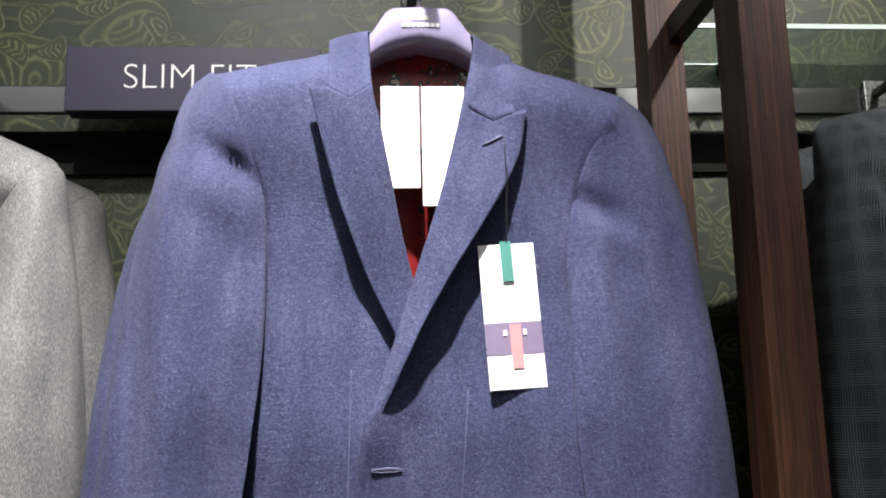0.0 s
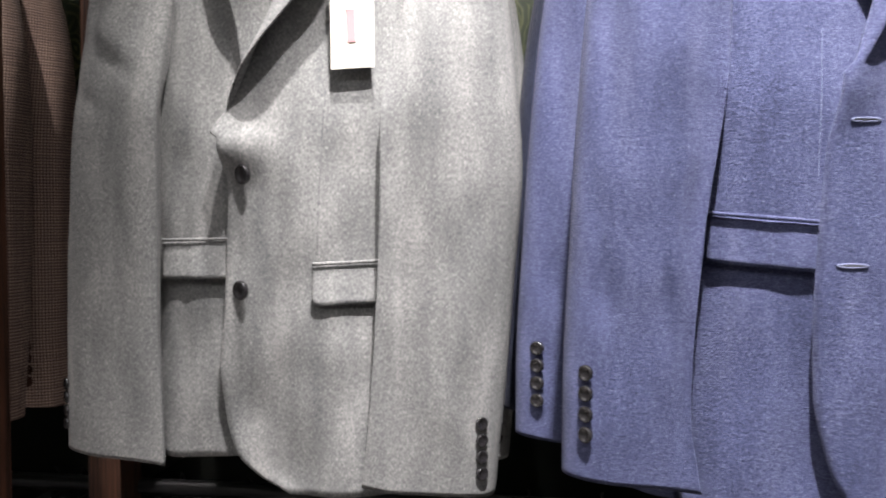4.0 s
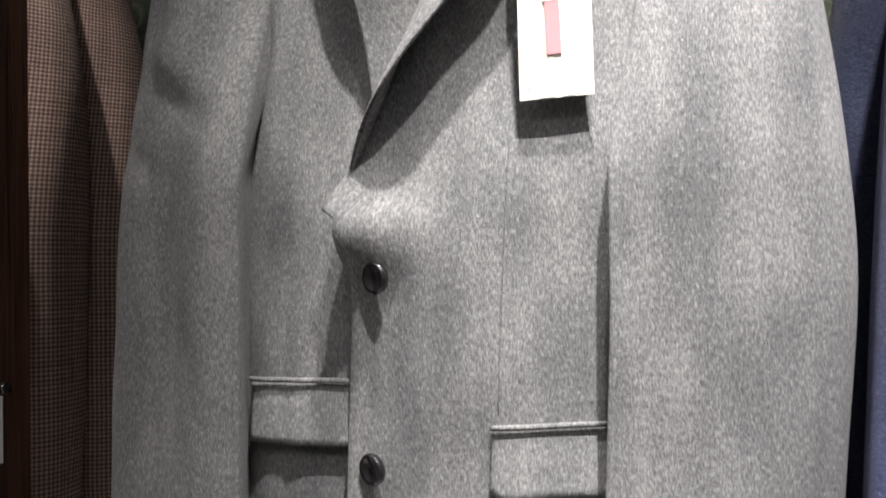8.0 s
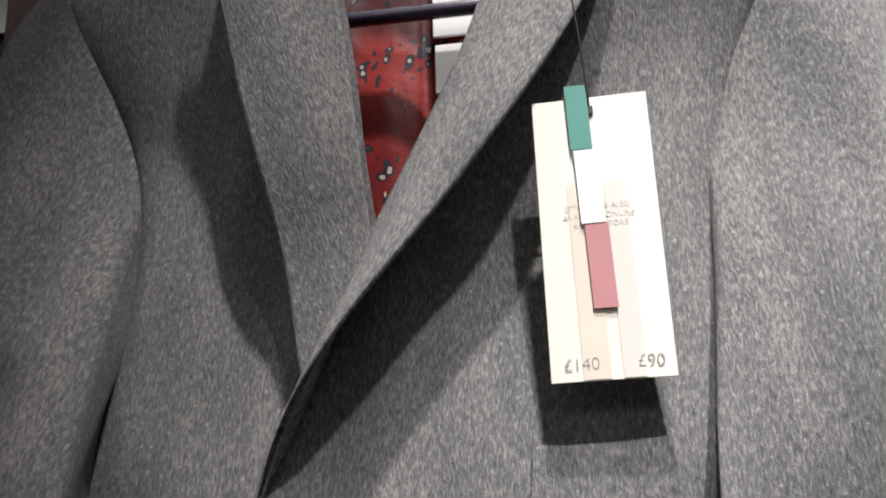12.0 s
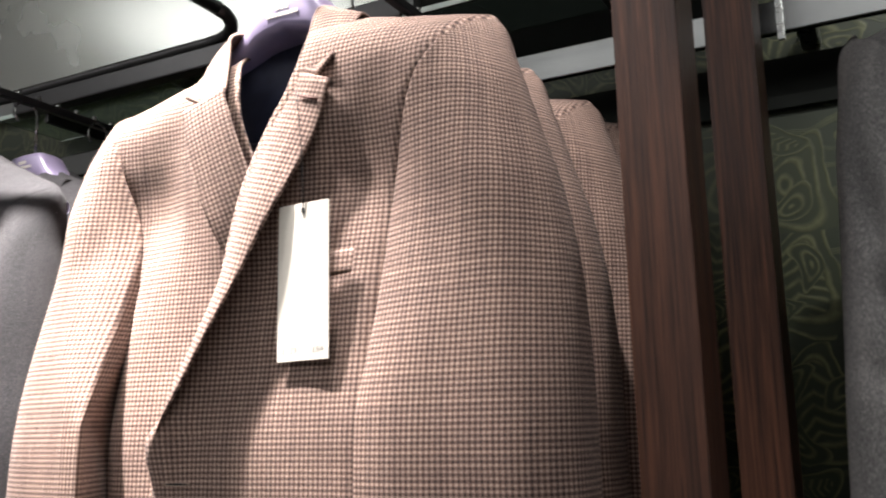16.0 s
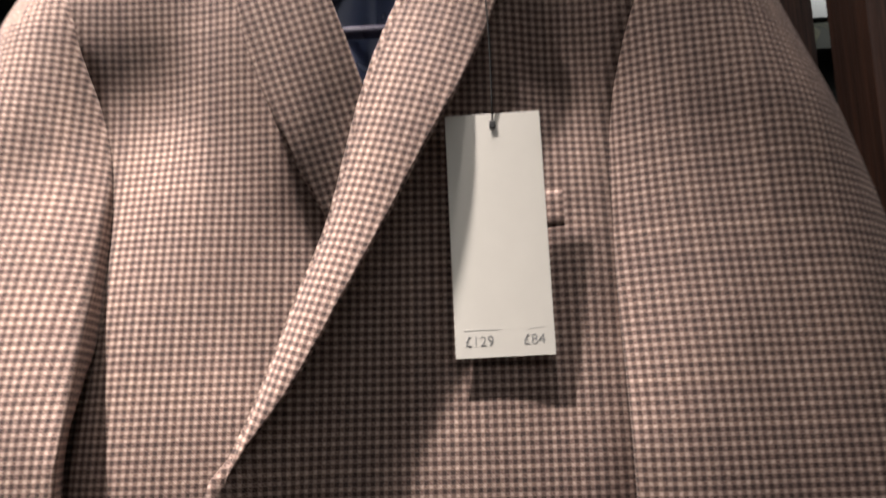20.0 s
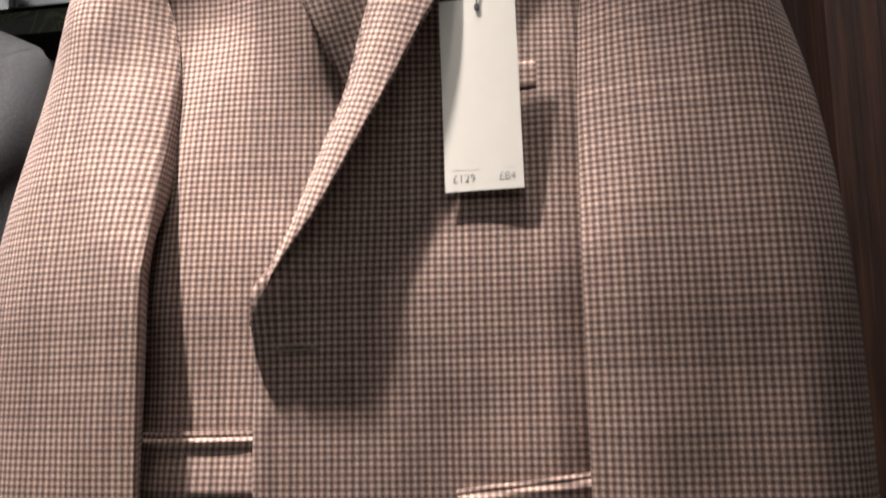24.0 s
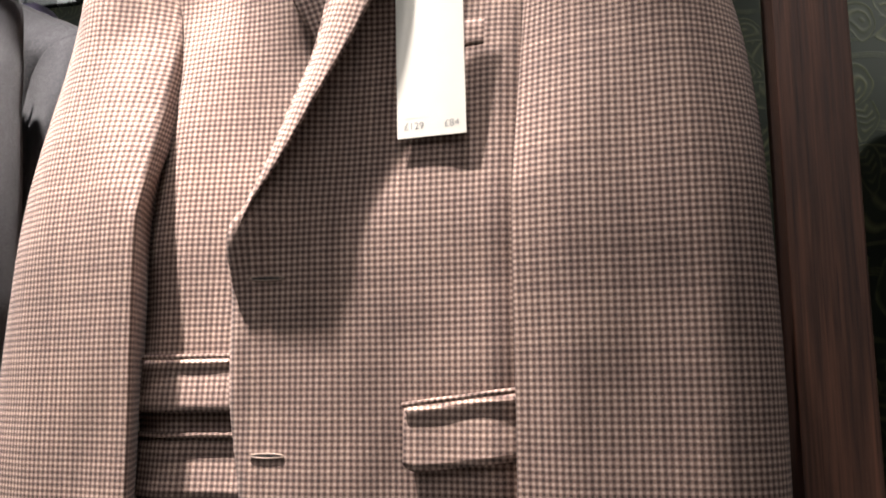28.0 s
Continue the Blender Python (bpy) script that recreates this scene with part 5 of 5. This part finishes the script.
second.data.transform(Matrix.Translation((far_end - max(w.co.x for w in second.data.vertices), 0, 0)))


# ---- shelf, panels and fittings over the rail ----
def glass_material():
    m, nt, b = material("shelf_glass", 0.03, 0, 0.5)
    b.inputs["Base Color"].default_value = (0.8, 0.95, 0.88, 1)
    b.inputs["Transmission Weight"].default_value = 1.0
    b.inputs["IOR"].default_value = 1.45
    return m


GLASS = glass_material()
GLASS_EDGE = plain("glass_edge", (0.62, 0.74, 0.68), 0.2, 0, 0.6, 0.08, 14)
PANEL_GREY = plain("dull_grey_strip", (0.16, 0.17, 0.165), 0.45, 0.2, 0.5, 0.1, 12)
DARK_MIRROR = plain("smoked_mirror", (0.42, 0.44, 0.41), 0.26, 0.85, 0.5, 0.05, 5)
for x0, x1 in ((-2.3, -0.99), (0.47, 1.9)):
    shelf = thing("glass_shelf", (x0, 1.30, 2.025), "clear glass wall shelf with a bright front edge", "shelf", "glass shelves")
    part("pane", block(0, x1 - x0, 0, WALL_Y - 1.302, 0, 0.008, 0.001), GLASS, shelf)
    part("front_edge", block(0, x1 - x0, -0.003, -0.0002, 0, 0.008, 0.0008), GLASS_EDGE, shelf, "polished pale green glass edge")
    for x in (0.12, x1 - x0 - 0.12):
        part("shelf_bracket", block(x - 0.004, x + 0.004, 0.01, WALL_Y - 1.302, -0.02, -0.001, 0.001), BLACK, shelf)

structure("trim_panel", block(-1.88, -0.99, WALL_Y - 0.02, WALL_Y, 1.96, 2.098), DARK_BOARD, "black back panel above the rail", "panel")
structure("trim_upper_panel", block(-1.44, -0.99, WALL_Y - 0.02, WALL_Y, 2.10, 3.19), DARK_BOARD, "black back panel above the shelf", "panel")
structure("trim_ledge", block(-3.0, -1.45, WALL_Y - 0.03, WALL_Y, 2.10, 2.133), PANEL_GREY, "dull grey edge strip under the mirror", "trim")
structure("mirror_panel", block(-3.0, -1.45, WALL_Y - 0.02, WALL_Y, 2.135, 3.19), DARK_MIRROR, "smoked mirror panel above the rail", "mirror")

loop = thing("shelf_frame", (-1.95, 1.1, 2.08), "black tubular frame with rounded corners over the rail", "frame")
pts = []
for cx, cy, a0 in ((0.16, 0.12, 0), (-0.36, 0.12, 90), (-0.36, -0.20, 180), (0.16, -0.20, 270)):
    pts += [(cx + 0.1 * math.cos(radians(a0 + k * 15)), cy + 0.1 * math.sin(radians(a0 + k * 15)), 0) for k in range(7)]
pts.append(pts[0])
part("tube", rod(pts, 0.011, 12), BLACK, loop)
part("front_bar", block(-0.3, 0.55, 0.19, 0.215, -0.055, -0.02, 0.003), BLACK, loop)
part("wall_arm", rod([(0.0, 0.22, 0), (0.0, WALL_Y - 1.10, 0)], 0.010, 10), BLACK, loop)

# barcode label stuck to the side of an upright
code = thing("barcode_label", (-0.9153, 0.916, 1.257), "white barcode label stuck on the timber upright", "label")
part("paper", block(0, 0.0006, -0.0108, 0.0108, -0.026, 0.026, 0.0002), CARD_WHITE, code)
for k in range(11):
    z = 0.020 - k * 0.0023
    part("bar", block(0.0006, 0.0009, -0.0062, 0.0058, z - 0.0004 - 0.0006 * ((k * 7) % 3) / 2, z + 0.0005), PRINT, code)
for z in (-0.013, -0.020):
    part("small_print", block(0.0006, 0.0009, -0.0018, 0.0022, z - 0.002, z + 0.002), PRINT, code)


# ---- trousers hanging on the lower rail ----
def lower_rail():
    root = thing("lower_rail", (0, 1.24, 0.915), "dark steel lower hanging rail", "rail")
    part("bar", rod([(-4.0, 0, 0), (3.0, 0, 0)], 0.0125, 12), BLACK, root)
    for x in (-2.6, -0.93, 0.435, 1.7):
        part("bracket", block(x - 0.01, x + 0.01, 0, WALL_Y - 1.24, -0.01, 0.01, 0.001), BLACK, root)
    return root


lower_rail()


def trousers(at, cloth, seed, label, group):
    """Folded trousers clipped by the hem, seen edge to the front."""
    root = thing("folded_trousers", (at[0], at[1], -0.07), label, "trousers", group)
    for k in (0, 1):
        def leg(u, v, k=k):
            a = 2 * math.pi * u
            z = lerp(0.12, 0.93, v)
            wide = lerp(0.085, 0.105, v)
            x = 0.016 * (k * 2 - 1) + 0.015 * math.cos(a)
            y = wide * math.sin(a) + 0.006 * noise.noise((seed, z * 4, k))
            x += 0.006 * noise.noise((z * 5, seed + k, y * 8))
            return (x, y, z), (u * 0.4, z)
        part("trouser_leg", sheet(leg, 16, 24), cloth, root)
    part("waistband", block(-0.035, 0.035, -0.1, 0.1, 0.925, 0.955, 0.006), cloth, root)
    part("clip_bar", rod([(0, -0.1, 0.957), (0, 0.1, 0.957)], 0.004, 8), BLACK, root)
    part("hook", rod([(0, 0, 0.957), (0, 0, 0.99), (0, 0.012, 1.004), (0, 0.022, 0.994)], 0.0018, 6), BLACK, root)
    return root


one = trousers((-1.0, 1.24), CHARCOAL, 1.0, "charcoal wool trousers hanging from the lower rail", "trousers on the lower rail")
two = trousers((-1.36, 1.24), BROWN, 2.0, "brown check trousers hanging from the lower rail", "brown trousers on the lower rail")
for k in range(26):
    x = -2.2 + k * 0.105
    if -1.45 < x < -1.05:
        if abs(x + 1.36) > 0.03:
            copy_thing(two, Matrix.Translation((x, 1.24, -0.07)) @ pose(0, 0, 0, 0, 0, 4 * math.sin(k * 5)))
    elif abs(x + 1.0) > 0.04:
        copy_thing(one, Matrix.Translation((x, 1.24, -0.07)) @ pose(0, 0, 0, 0, 0, 5 * math.sin(k * 3)))


# ---- ceiling spots ----
for eye, target, watts, colour, cone in SPOTS:
    fit = thing("ceiling_spotlight", (eye[0], eye[1], 3.2), "dark unseen ceiling spotlight aimed at the jackets and wall", "spotlight", "ceiling spotlights")
    part("base_plate", rod([(0, 0, -0.02), (0, 0, 0)], 0.05, 16), LAMP_SHELL, fit)
    part("stem", rod([(0, 0, -0.13), (0, 0, -0.02)], 0.008, 8), LAMP_SHELL, fit)
    d = (Vector(target) - Vector(eye)).normalized()
    p = Vector((0, 0, eye[2] - 3.2))
    part("shade", rod([p - d * 0.13, p - d * 0.02], 0.045, 20), LAMP_SHELL, fit)

# loose thread at the navy pocket
part("loose_thread", rod([(0.137, -0.118, 1.262 - HEM), (0.134, -0.121, 1.256 - HEM), (0.133, -0.120, 1.247 - HEM)], 0.0006, 6), WHITE_THREAD, navy, "loose white thread end")

# white size tab on the neck of the brown jacket's hanger
tab = thing("size_tab", (XC - 0.1, YC + 0.03, 1.822), "small white plastic size tab beside the jacket collar", "size tab")
part("plate", block(-0.008, 0.008, -0.0012, 0.0012, 0.003, 0.015, 0.001), CARD_WHITE, tab)
part("clip", block(-0.003, 0.003, -0.002, 0.004, -0.010, 0.004, 0.0008), CARD_WHITE, tab)

# frames round the added, unseen ceiling light panels
for eye, watts, w, h in PANELS:
    frame_thing = thing("added_light_panel", (eye[0], eye[1], 3.2), "flat white-framed ceiling light panel, added out of view", "ceiling light", "ceiling light panels")
    for x0, x1, y0, y1 in ((-w / 2 - 0.03, w / 2 + 0.03, -h / 2 - 0.03, -h / 2), (-w / 2 - 0.03, w / 2 + 0.03, h / 2, h / 2 + 0.03), (-w / 2 - 0.03, -w / 2, -h / 2, h / 2), (w / 2, w / 2 + 0.03, -h / 2, h / 2)):
        part("frame_bar", block(x0, x1, y0, y1, -0.035, 0.0, 0.002), PLASTER, frame_thing)
